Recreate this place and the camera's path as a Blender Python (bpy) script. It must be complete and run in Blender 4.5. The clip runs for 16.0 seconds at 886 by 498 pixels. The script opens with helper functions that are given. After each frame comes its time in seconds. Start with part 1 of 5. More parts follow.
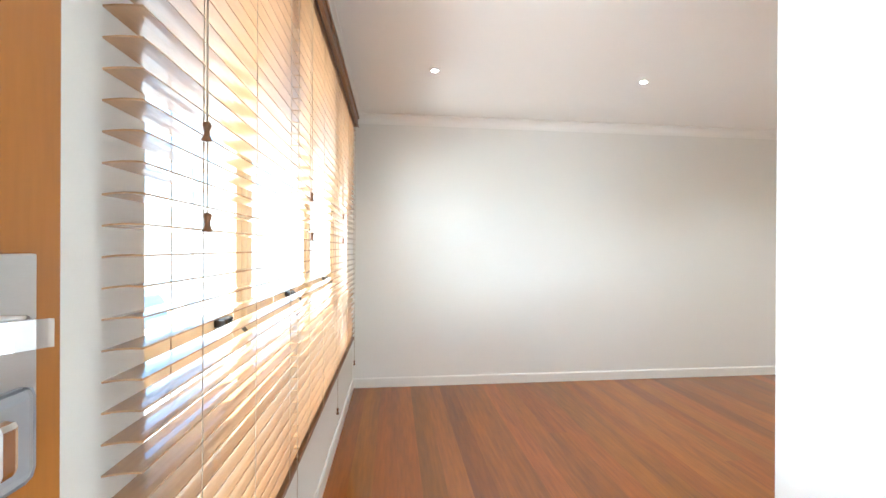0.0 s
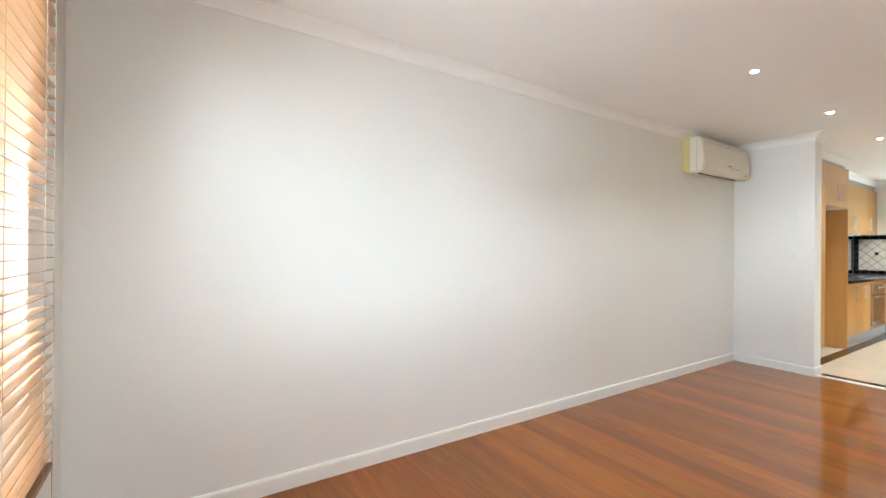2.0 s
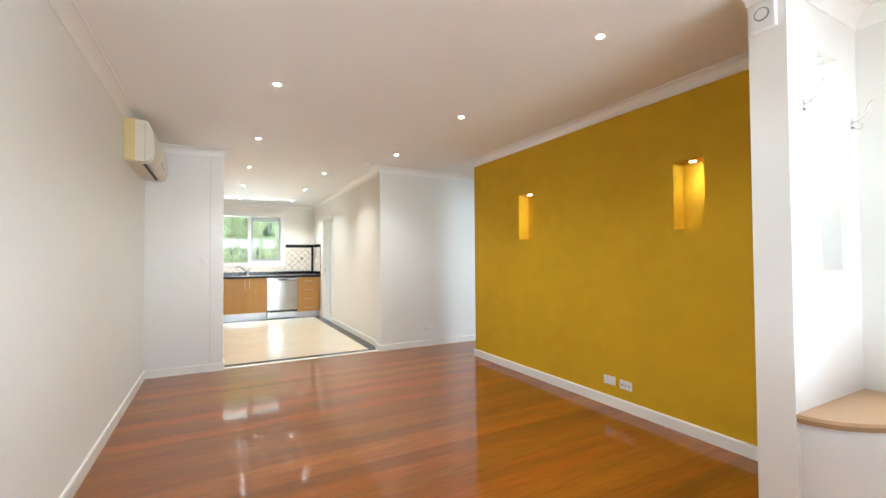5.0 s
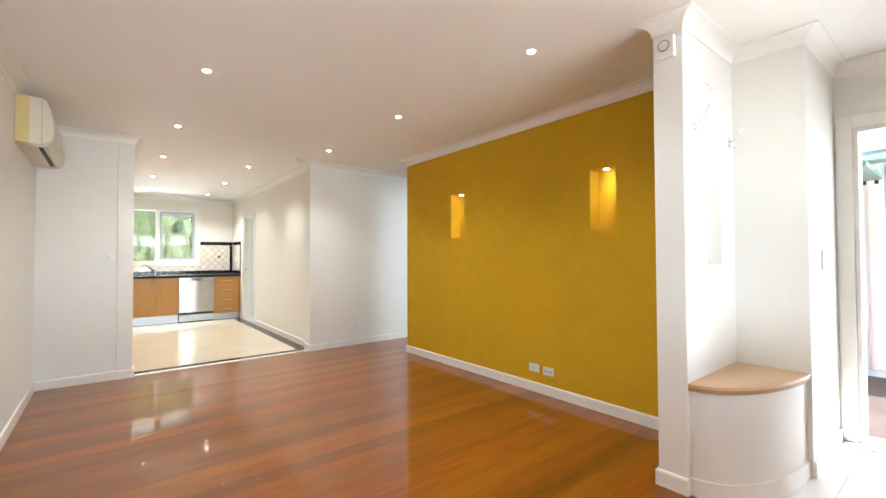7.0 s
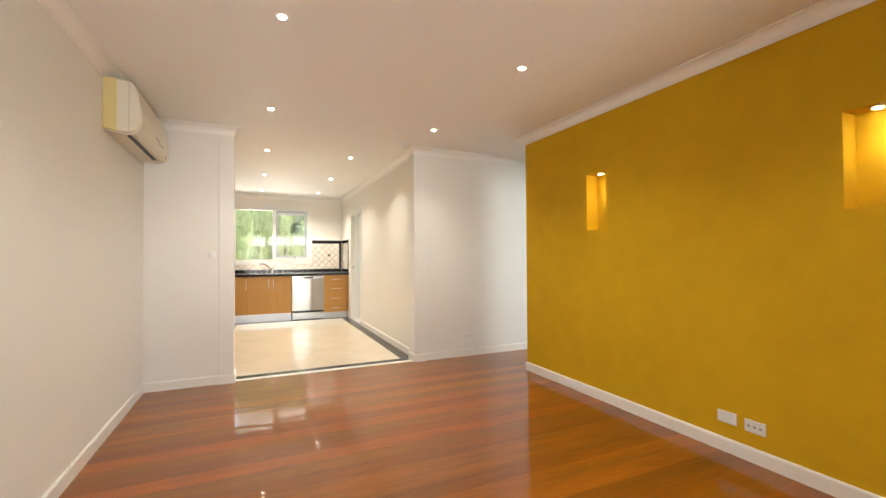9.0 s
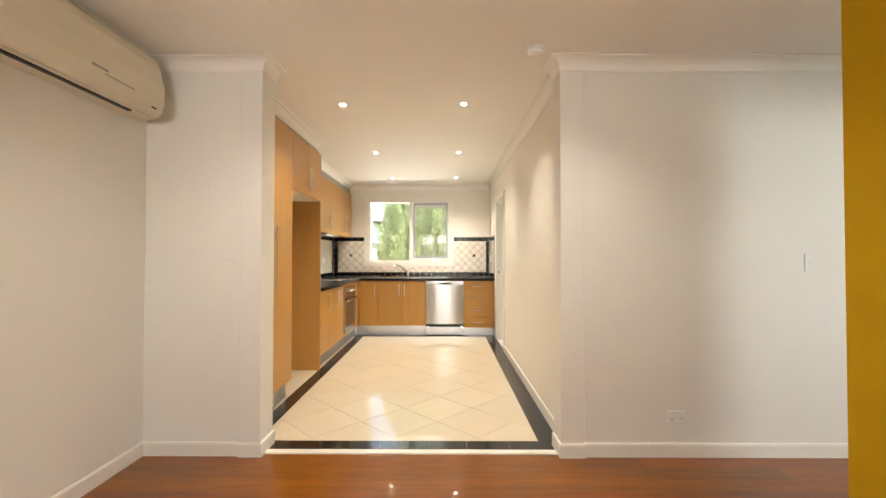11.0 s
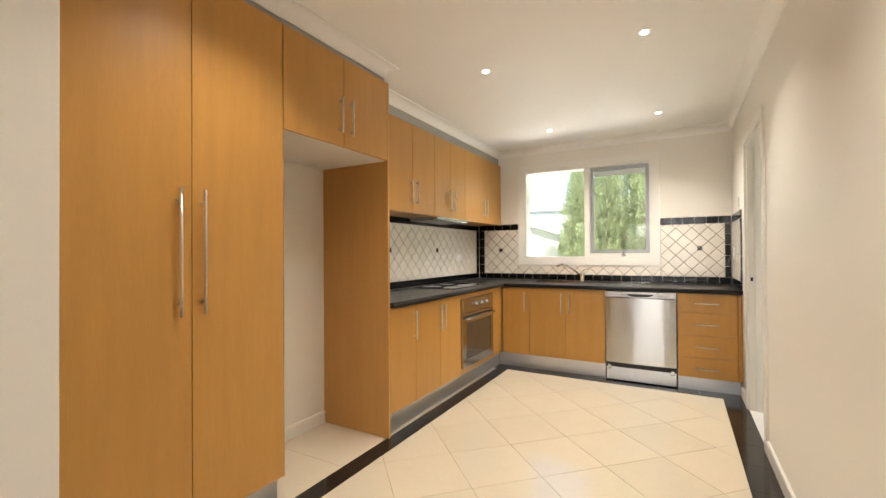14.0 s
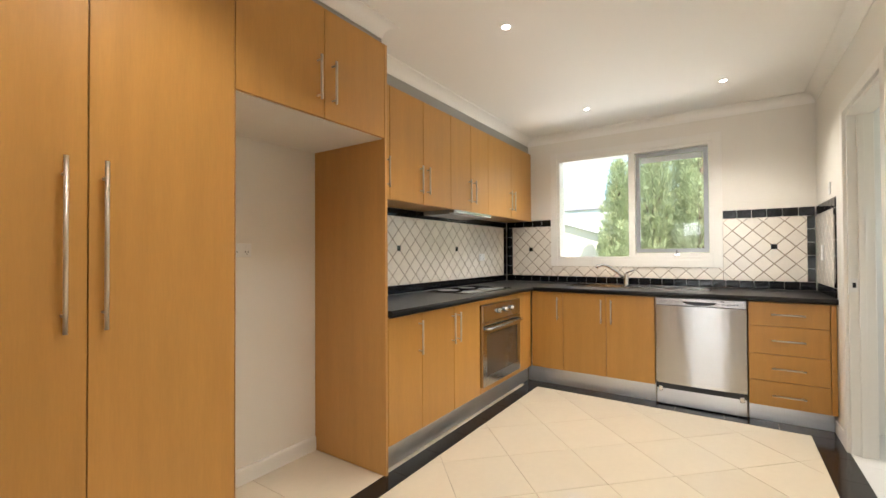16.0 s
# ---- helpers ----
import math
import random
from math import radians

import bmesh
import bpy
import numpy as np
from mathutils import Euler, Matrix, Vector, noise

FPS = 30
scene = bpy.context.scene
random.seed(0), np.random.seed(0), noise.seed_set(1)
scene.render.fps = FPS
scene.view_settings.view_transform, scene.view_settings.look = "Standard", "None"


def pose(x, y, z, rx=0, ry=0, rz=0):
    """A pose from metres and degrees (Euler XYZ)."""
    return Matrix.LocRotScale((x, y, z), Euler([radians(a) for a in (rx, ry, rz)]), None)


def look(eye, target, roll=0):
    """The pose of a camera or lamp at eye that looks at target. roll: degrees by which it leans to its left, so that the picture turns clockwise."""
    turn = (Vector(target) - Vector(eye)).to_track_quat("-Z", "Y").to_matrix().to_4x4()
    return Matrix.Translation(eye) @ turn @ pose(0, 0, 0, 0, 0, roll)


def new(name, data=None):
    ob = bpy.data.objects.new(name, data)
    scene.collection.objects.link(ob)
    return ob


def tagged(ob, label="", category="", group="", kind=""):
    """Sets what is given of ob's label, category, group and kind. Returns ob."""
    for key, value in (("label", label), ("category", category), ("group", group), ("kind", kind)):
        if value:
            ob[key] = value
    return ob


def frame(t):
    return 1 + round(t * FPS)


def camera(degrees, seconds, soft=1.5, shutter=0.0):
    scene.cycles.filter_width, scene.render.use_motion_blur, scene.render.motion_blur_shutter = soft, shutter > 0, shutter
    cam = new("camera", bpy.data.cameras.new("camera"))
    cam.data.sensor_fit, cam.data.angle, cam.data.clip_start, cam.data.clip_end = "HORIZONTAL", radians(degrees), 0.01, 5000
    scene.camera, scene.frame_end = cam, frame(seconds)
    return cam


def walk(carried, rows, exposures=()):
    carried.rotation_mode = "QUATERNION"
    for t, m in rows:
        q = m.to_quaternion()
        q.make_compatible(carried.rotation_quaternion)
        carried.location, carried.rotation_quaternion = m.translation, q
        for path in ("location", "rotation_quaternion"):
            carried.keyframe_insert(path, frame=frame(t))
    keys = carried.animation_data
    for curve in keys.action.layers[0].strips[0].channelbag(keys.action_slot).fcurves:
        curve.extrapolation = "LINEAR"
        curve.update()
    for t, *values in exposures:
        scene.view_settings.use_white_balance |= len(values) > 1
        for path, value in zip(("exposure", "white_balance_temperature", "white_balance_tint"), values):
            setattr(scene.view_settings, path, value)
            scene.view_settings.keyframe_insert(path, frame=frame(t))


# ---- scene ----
cam = camera(93.1, 16.0)
PATH = [
    (0, (-0.38, 0.007, 1.284), (-0.149, 1.993, 1.28), 0.3),
    (0.5, (-0.409, 0.339, 1.295), (-0.139, 2.321, 1.282), 0.2),
    (1, (-0.382, 0.737, 1.293), (0.076, 2.684, 1.277), 0.4),
    (1.5, (-0.374, 1.151, 1.288), (0.394, 2.998, 1.275), 0.7),
    (2, (-0.372, 1.613, 1.269), (0.71, 3.296, 1.272), 0.5),
    (2.3, (-0.35, 1.887, 1.261), (0.93, 3.423, 1.277), 0.3),
    (2.5, (-0.32, 2.054, 1.257), (1.103, 3.459, 1.275), 0.4),
    (3, (-0.21, 2.433, 1.232), (1.564, 3.356, 1.258), 0.2),
    (3.5, (-0.124, 2.729, 1.23), (1.845, 3.079, 1.265), 0.1),
    (4, (-0.123, 2.971, 1.24), (1.855, 2.675, 1.277), 0.2),
    (4.5, (-0.179, 3.144, 1.249), (1.701, 2.463, 1.29), -0.2),
    (5, (-0.23, 3.238, 1.255), (1.531, 2.291, 1.297), -0.4),
    (5.2, (-0.242, 3.261, 1.255), (1.481, 2.247, 1.297), -0.3),
    (7.4, (-0.262, 3.389, 1.221), (1.284, 2.12, 1.264), -0.3),
    (7.5, (-0.248, 3.392, 1.22), (1.291, 2.116, 1.264), -0.3),
    (8, (-0.092, 3.382, 1.211), (1.418, 2.071, 1.255), -0.3),
    (8.5, (0.181, 3.256, 1.207), (1.813, 2.1, 1.246), -0.3),
    (9, (0.576, 3.001, 1.221), (2.399, 2.179, 1.257), -0.3),
    (9.5, (1.039, 2.714, 1.235), (2.966, 2.179, 1.267), -0.3),
    (10, (1.549, 2.41, 1.241), (3.521, 2.078, 1.268), -0.3),
    (10.1, (1.643, 2.365, 1.241), (3.62, 2.064, 1.27), -0.2),
    (12.3, (3.784, 1.679, 1.264), (5.719, 2.187, 1.277), -0.5),
    (12.5, (3.942, 1.653, 1.263), (5.855, 2.236, 1.271), -0.5),
    (13, (4.297, 1.664, 1.259), (6.151, 2.416, 1.267), -0.3),
    (13.5, (4.61, 1.678, 1.247), (6.42, 2.53, 1.26), -0.4),
    (14, (4.885, 1.697, 1.235), (6.629, 2.678, 1.253), -0.4),
    (14.5, (5.102, 1.736, 1.224), (6.816, 2.767, 1.243), -0.4),
    (15, (5.25, 1.774, 1.211), (6.941, 2.841, 1.234), -0.4),
    (15.5, (5.345, 1.813, 1.205), (7.017, 2.909, 1.232), -0.4),
    (16, (5.418, 1.835, 1.213), (7.074, 2.958, 1.238), -0.3),
]
walk(cam, [(t, look(eye, target, roll)) for t, eye, target, roll in PATH], exposures=[(0, 2.55, 5400, 3), (3.5, 2.45, 5480, 4), (5, 2.46, 5580, 5), (8, 2.44, 6050, 7), (9, 2.38, 6550, 9), (10, 2.3, 7000, 10), (12.5, 2.08, 6850, 11), (16, 1.95, 6300, 11)])

# ---- world, sun, exposure ----
world = bpy.data.worlds.new("sky")
scene.world = world
world.use_nodes = True
wn = world.node_tree
sky = wn.nodes.new("ShaderNodeTexSky")
sky.sky_type = "NISHITA"
sky.sun_disc = False
sky.sun_elevation, sky.sun_rotation = radians(50), radians(230)
wn.nodes["Background"].inputs[1].default_value = 0.15
wn.links.new(sky.outputs[0], wn.nodes["Background"].inputs[0])
sun_data = bpy.data.lights.new("sun", "SUN")
sun_data.energy, sun_data.angle, sun_data.color = 4.5, radians(0.6), (1.0, 0.95, 0.88)
sun = new("sun", sun_data)
SUN_DIR = Vector((math.sin(radians(230)) * math.cos(radians(50)), math.cos(radians(230)) * math.cos(radians(50)), math.sin(radians(50))))
sun.matrix_world = look(SUN_DIR * 30, (0, 0, 0))


def area_lamp(name, eye, target, sx, sy, watts, colour):
    data = bpy.data.lights.new(name, "AREA")
    data.shape, data.size, data.size_y, data.energy, data.color = "RECTANGLE", sx, sy, watts, colour
    ob = new(name, data)
    ob.matrix_world = look(eye, target)
    return ob


# lamps added for daylight at the street window, front door, kitchen and side rooms
area_lamp("daylight_street_window", (-2.5, 1.7, 2.35), (0.2, 1.6, 1.0), 2.8, 1.2, 40, (0.99, 0.98, 0.98))
# low lamp added to lift the ceiling, far stronger than driveway bounce
area_lamp("bounce_fill_driveway", (-4.6, 2.0, 0.1), (2.0, 1.6, 2.2), 3.0, 1.6, 125, (1.0, 0.98, 0.96))
area_lamp("daylight_front_door", (-0.75, -2.4, 1.25), (1.2, 3.9, 1.15), 1.9, 1.9, 6.5, (0.97, 0.98, 1.0))
# added low lamp for light thrown up from the porch slab
area_lamp("bounce_fill_porch", (-0.2, -1.35, 0.2), (0.6, 1.6, 2.5), 1.3, 1.2, 4.5, (1.0, 0.98, 0.95))
area_lamp("daylight_side_room", (2.46, -1.0, 1.45), (3.5, -1.0, 1.45), 0.95, 1.2, 9, (0.90, 0.95, 1.0))
area_lamp("daylight_kitchen_window", (10.55, 2.6, 2.37), (8.6, 2.55, 0.95), 1.5, 0.42, 0.9, (0.97, 0.98, 1.0))
# added lamp, hidden below the sill, that brightens the kitchen ceiling
area_lamp("bounce_fill_paving", (12.2, 2.6, 0.62), (8.0, 2.6, 1.6), 2.6, 0.9, 28, (1.0, 0.97, 0.92))
# lamp added to brighten the laundry, behind an unseen opening
area_lamp("laundry_fill", (8.5, -1.06, 1.5), (8.5, 0, 1.4), 0.95, 0.95, 3.6, (1.0, 0.97, 0.92))
DOWNLIGHT_WATTS, WARM = 11.5, (1.0, 0.93, 0.82)


# ---- materials ----
def make(name, colour, rough=0.5, metal=0.0, vary=0.06, coarse=3.0, fine=90.0, bump=0.03, stretch=(1, 1, 1), rand=0.0, coat=0.0, spec=0.5, hue=0.0):
    """A surface with stains at one scale and grain at another, and a fine relief."""
    m = bpy.data.materials.new(name)
    m.use_nodes = True
    nt = m.node_tree
    b = nt.nodes["Principled BSDF"]
    b.inputs["Metallic"].default_value = metal
    b.inputs["Coat Weight"].default_value = coat
    b.inputs["Coat Roughness"].default_value = 0.06
    b.inputs["Specular IOR Level"].default_value = spec
    tc = nt.nodes.new("ShaderNodeTexCoord")
    mp = nt.nodes.new("ShaderNodeMapping")
    mp.inputs["Scale"].default_value = stretch
    nt.links.new(tc.outputs["Object"], mp.inputs[0])
    vec = mp.outputs[0]
    if rand or hue:
        oi = nt.nodes.new("ShaderNodeObjectInfo")
        add = nt.nodes.new("ShaderNodeVectorMath")
        mul = nt.nodes.new("ShaderNodeMath")
        mul.operation = "MULTIPLY"
        mul.inputs[1].default_value = 37.0
        nt.links.new(oi.outputs["Random"], mul.inputs[0])
        nt.links.new(mp.outputs[0], add.inputs[0])
        nt.links.new(mul.outputs[0], add.inputs[1])
        vec = add.outputs[0]
    n1, n2 = nt.nodes.new("ShaderNodeTexNoise"), nt.nodes.new("ShaderNodeTexNoise")
    n1.inputs["Scale"].default_value, n1.inputs["Detail"].default_value = coarse, 5.0
    n2.inputs["Scale"].default_value, n2.inputs["Detail"].default_value = fine, 4.0
    nt.links.new(vec, n1.inputs["Vector"])
    nt.links.new(vec, n2.inputs["Vector"])
    mix = nt.nodes.new("ShaderNodeMix")
    mix.data_type = "FLOAT"
    mix.inputs[0].default_value = 0.42
    nt.links.new(n1.outputs["Fac"], mix.inputs[2])
    nt.links.new(n2.outputs["Fac"], mix.inputs[3])
    ramp = nt.nodes.new("ShaderNodeMapRange")
    ramp.inputs["From Min"].default_value, ramp.inputs["From Max"].default_value = 0.3, 0.7
    ramp.inputs["To Min"].default_value, ramp.inputs["To Max"].default_value = 1 - vary, 1 + vary
    nt.links.new(mix.outputs[0], ramp.inputs["Value"])
    hsv = nt.nodes.new("ShaderNodeHueSaturation")
    hsv.inputs["Color"].default_value = (*colour, 1)
    value = ramp.outputs[0]
    if rand:
        rr = nt.nodes.new("ShaderNodeMapRange")
        rr.inputs["To Min"].default_value, rr.inputs["To Max"].default_value = 1 - rand, 1 + rand
        nt.links.new(oi.outputs["Random"], rr.inputs["Value"])
        both = nt.nodes.new("ShaderNodeMath")
        both.operation = "MULTIPLY"
        nt.links.new(value, both.inputs[0])
        nt.links.new(rr.outputs[0], both.inputs[1])
        value = both.outputs[0]
    if hue:
        wn1 = nt.nodes.new("ShaderNodeTexWhiteNoise")
        wn1.noise_dimensions = "1D"
        nt.links.new(oi.outputs["Random"], wn1.inputs["W"])
        hr = nt.nodes.new("ShaderNodeMapRange")
        hr.inputs["To Min"].default_value, hr.inputs["To Max"].default_value = 0.5 - hue, 0.5 + hue
        nt.links.new(wn1.outputs["Value"], hr.inputs["Value"])
        nt.links.new(hr.outputs[0], hsv.inputs["Hue"])
    nt.links.new(value, hsv.inputs["Value"])
    nt.links.new(hsv.outputs[0], b.inputs["Base Color"])
    rg = nt.nodes.new("ShaderNodeMapRange")
    rg.inputs["To Min"].default_value, rg.inputs["To Max"].default_value = rough * 0.85, min(1.0, rough * 1.15)
    nt.links.new(n1.outputs["Fac"], rg.inputs["Value"])
    nt.links.new(rg.outputs[0], b.inputs["Roughness"])
    if bump:
        bp = nt.nodes.new("ShaderNodeBump")
        bp.inputs["Strength"].default_value, bp.inputs["Distance"].default_value = bump, 0.004
        nt.links.new(mix.outputs[0], bp.inputs["Height"])
        nt.links.new(bp.outputs[0], b.inputs["Normal"])
    return m


def glow(name, colour, strength):
    m = bpy.data.materials.new(name)
    m.use_nodes = True
    b = m.node_tree.nodes["Principled BSDF"]
    b.inputs["Base Color"].default_value = (0.9, 0.9, 0.9, 1)
    b.inputs["Emission Color"].default_value, b.inputs["Emission Strength"].default_value = (*colour, 1), strength
    return m


def glass_material(name):
    m = bpy.data.materials.new(name)
    m.use_nodes = True
    nt = m.node_tree
    nt.nodes.clear()
    out, mx = nt.nodes.new("ShaderNodeOutputMaterial"), nt.nodes.new("ShaderNodeMixShader")
    tr, gl, lw = nt.nodes.new("ShaderNodeBsdfTransparent"), nt.nodes.new("ShaderNodeBsdfGlossy"), nt.nodes.new("ShaderNodeLayerWeight")
    pw, ad = nt.nodes.new("ShaderNodeMath"), nt.nodes.new("ShaderNodeMath")
    pw.operation, ad.operation = "POWER", "MULTIPLY_ADD"
    pw.inputs[1].default_value, ad.inputs[1].default_value, ad.inputs[2].default_value = 5.0, 0.8, 0.03
    nt.links.new(lw.outputs["Facing"], pw.inputs[0])
    nt.links.new(pw.outputs[0], ad.inputs[0])
    tr.inputs[0].default_value = (0.97, 0.985, 0.98, 1)
    gl.inputs["Roughness"].default_value = 0.01
    nt.links.new(ad.outputs[0], mx.inputs[0])
    nt.links.new(tr.outputs[0], mx.inputs[1])
    nt.links.new(gl.outputs[0], mx.inputs[2])
    nt.links.new(mx.outputs[0], out.inputs[0])
    return m


M_WALL = make("warm_white_paint", (0.80, 0.785, 0.735), 0.55, vary=0.015, coarse=1.2, fine=140, bump=0.04)
M_WALLK = make("cream_white_paint", (0.80, 0.77, 0.70), 0.5, vary=0.015, coarse=1.2, fine=140, bump=0.04)
M_CEIL = make("ceiling_white", (0.88, 0.865, 0.82), 0.75, vary=0.012, coarse=0.9, fine=120, bump=0.02)
M_TRIM = make("gloss_white_trim", (0.82, 0.80, 0.745), 0.3, vary=0.02, coarse=4, fine=60, bump=0.02)
M_YELLOW = make("ochre_suede_paint", (0.60, 0.372, 0.012), 0.75, vary=0.085, coarse=1.5, fine=7, bump=0.08, spec=0.2)
M_FLOOR = make("polished_timber_board", (0.235, 0.070, 0.004), 0.45, vary=0.34, coarse=1.1, fine=8, bump=0.0, stretch=(7, 0.55, 1), rand=0.19, hue=0.006, coat=0.8, spec=0.1)
# the varnish lies in long shallow waves along the boards
floor_nodes = M_FLOOR.node_tree
wave, wave_map, wave_at, wave_bump = (floor_nodes.nodes.new(k) for k in ("ShaderNodeTexNoise", "ShaderNodeMapping", "ShaderNodeNewGeometry", "ShaderNodeBump"))
wave_map.inputs["Scale"].default_value = (1.0, 0.16, 1.0)
wave.inputs["Scale"].default_value, wave.inputs["Detail"].default_value = 9.0, 2.0
wave_bump.inputs["Strength"].default_value, wave_bump.inputs["Distance"].default_value = 1.0, 0.0022
floor_nodes.links.new(wave_at.outputs["Position"], wave_map.inputs[0])
floor_nodes.links.new(wave_map.outputs[0], wave.inputs["Vector"])
floor_nodes.links.new(wave.outputs["Fac"], wave_bump.inputs["Height"])
floor_nodes.links.new(wave_bump.outputs[0], floor_nodes.nodes["Principled BSDF"].inputs["Coat Normal"])
floor_nodes.nodes["Principled BSDF"].inputs["Coat Roughness"].default_value = 0.05
M_SUB = make("dark_joint", (0.05, 0.025, 0.015), 0.8, vary=0.1)
M_GROUT = make("cream_grout", (0.50, 0.44, 0.36), 0.85, vary=0.1, coarse=8)
M_TILE = make("polished_cream_tile", (0.675, 0.59, 0.455), 0.055, vary=0.03, coarse=2.2, fine=30, bump=0.006, rand=0.03)
M_TILEW = make("white_entry_tile", (0.78, 0.77, 0.74), 0.25, vary=0.03, coarse=3, fine=30, bump=0.01, rand=0.03)
M_BLACKTILE = make("black_floor_tile", (0.013, 0.012, 0.013), 0.12, vary=0.2, coarse=5, fine=40, bump=0.01, rand=0.15)
M_SPLASH = make("cream_glazed_tile", (0.82, 0.765, 0.675), 0.16, vary=0.05, coarse=14, fine=60, bump=0.12, rand=0.05)
M_SPLASHG = make("brown_grout", (0.30, 0.225, 0.15), 0.9, vary=0.1, coarse=20)
M_BLACKGLAZE = make("black_glazed_tile", (0.005, 0.005, 0.006), 0.07, vary=0.2, coarse=22, fine=60, bump=0.25, rand=0.2, spec=0.35)
M_BEECH = make("beech_veneer", (0.505, 0.258, 0.06), 0.36, vary=0.085, coarse=2.2, fine=22, bump=0.015, stretch=(9, 9, 0.7), rand=0.03)
M_BEECHR = make("beech_panel_side", (0.53, 0.28, 0.082), 0.36, vary=0.09, coarse=2.2, fine=22, bump=0.015, stretch=(9, 9, 0.7))
M_CARC = make("white_melamine", (0.75, 0.73, 0.68), 0.4, vary=0.02)
M_BENCH = make("black_laminate_benchtop", (0.008, 0.008, 0.009), 0.30, vary=0.25, coarse=30, fine=220, bump=0.004, spec=0.3)
M_ALU = make("brushed_aluminium", (0.62, 0.63, 0.64), 0.33, metal=0.9, vary=0.05, coarse=2, fine=120, bump=0.02, stretch=(1, 1, 25))
M_STEEL = make("brushed_stainless_steel", (0.50, 0.485, 0.465), 0.19, metal=1.0, vary=0.04, coarse=3, fine=160, bump=0.012, stretch=(18, 18, 1))
M_STEELV = make("vertical_sheen_steel", (0.52, 0.505, 0.485), 0.22, metal=1.0, vary=0.03, coarse=3, fine=160, bump=0.004, stretch=(18, 18, 1))
M_STEELV.node_tree.nodes["Principled BSDF"].inputs["Anisotropic"].default_value = 0.85
M_STEELV.node_tree.nodes["Principled BSDF"].inputs["Anisotropic Rotation"].default_value = 0.25
M_CHROME = make("chrome", (0.75, 0.75, 0.76), 0.12, metal=1.0, vary=0.02)
M_BLACKGLASS = make("black_glass", (0.006, 0.006, 0.007), 0.06, vary=0.1, bump=0.0)
# dark glass whose lifted brown base holds a painted reflection of pale floor
M_OVENGLASS = make("brown_reflection_glass", (0.085, 0.062, 0.042), 0.10, vary=0.08, bump=0.0, spec=0.9)
M_HANDLE = make("satin_nickel", (0.66, 0.62, 0.57), 0.30, metal=1.0, vary=0.03, bump=0.0)
M_BLACK = make("black_plastic", (0.012, 0.012, 0.012), 0.45, vary=0.1)
M_WHITEP = make("white_plastic", (0.80, 0.80, 0.78), 0.35, vary=0.015)
M_CREAMP = make("aged_cream_plastic", (0.74, 0.69, 0.56), 0.38, vary=0.03, coarse=3)
M_GREYP = make("grey_plastic", (0.30, 0.30, 0.31), 0.4, vary=0.05)
# this grey carries the shade that falls above the cabinets
M_BULKSHADE = make("bulkhead_shade_grey", (0.36, 0.355, 0.34), 0.7, vary=0.03)
M_SLAT = make("stained_timber_slat", (0.47, 0.27, 0.12), 0.34, vary=0.14, coarse=3, fine=30, bump=0.0, stretch=(6, 0.8, 6), rand=0.06, coat=1.0)
M_DARKWOOD = make("dark_stained_timber", (0.20, 0.085, 0.03), 0.35, vary=0.16, coarse=3, fine=30, bump=0.02, stretch=(6, 0.8, 6))
M_DOOR = make("orange_varnished_door", (0.33, 0.125, 0.022), 0.32, vary=0.12, coarse=2, fine=26, bump=0.015, stretch=(8, 8, 0.7))
M_CORD = make("tan_cord", (0.40, 0.30, 0.20), 0.8, vary=0.1)
M_FRAMEC = make("cream_window_frame", (0.72, 0.66, 0.50), 0.35, vary=0.03)
M_ALUF = make("grey_aluminium_frame", (0.36, 0.37, 0.38), 0.35, metal=0.7, vary=0.04)
M_PLY = make("birch_ply_seat", (0.62, 0.42, 0.235), 0.4, vary=0.07, coarse=3, fine=24, bump=0.015, stretch=(1.0, 10, 10))
M_PLYEDGE = make("ply_edge", (0.40, 0.235, 0.11), 0.6, vary=0.15, coarse=10, fine=60, stretch=(1, 1, 30))
M_GLASS = glass_material("window_glass")
M_LAMP = glow("downlight_glow", (1.0, 0.93, 0.82), 14.0)
M_CONC = make("concrete_paving", (0.42, 0.41, 0.39), 0.85, vary=0.12, coarse=2, fine=60, bump=0.1)
M_GRASS = make("lawn", (0.10, 0.15, 0.045), 0.9, vary=0.3, coarse=2, fine=60, bump=0.4)
M_LEAF = make("conifer_foliage", (0.31, 0.345, 0.185), 0.6, vary=0.5, coarse=5, fine=40, bump=0.05)
leaf_nodes = M_LEAF.node_tree
through_leaf, leaf_mix = leaf_nodes.nodes.new("ShaderNodeBsdfTranslucent"), leaf_nodes.nodes.new("ShaderNodeMixShader")
through_leaf.inputs["Color"].default_value = (0.56, 0.63, 0.34, 1)
leaf_mix.inputs[0].default_value = 0.26
leaf_nodes.links.new(leaf_nodes.nodes["Principled BSDF"].outputs[0], leaf_mix.inputs[1])
leaf_nodes.links.new(through_leaf.outputs[0], leaf_mix.inputs[2])
leaf_nodes.links.new(leaf_mix.outputs[0], leaf_nodes.nodes["Material Output"].inputs["Surface"])
M_BARK = make("grey_brown_bark", (0.11, 0.075, 0.05), 0.9, vary=0.3, coarse=8, fine=50, bump=0.3)
M_FENCE = make("weathered_fence_paling", (0.25, 0.20, 0.15), 0.85, vary=0.15, coarse=4, fine=40, bump=0.1, stretch=(6, 6, 0.8), rand=0.12)
# paled so that the palings dissolve into blown-out daylight
M_GLAREFENCE = make("glare_pale_paling", (0.66, 0.64, 0.60), 0.85, vary=0.08, coarse=4, fine=40, bump=0.1, stretch=(6, 6, 0.8), rand=0.05)
M_YELLOWED = make("yellowed_plastic", (0.70, 0.58, 0.25), 0.4, vary=0.05, coarse=3)
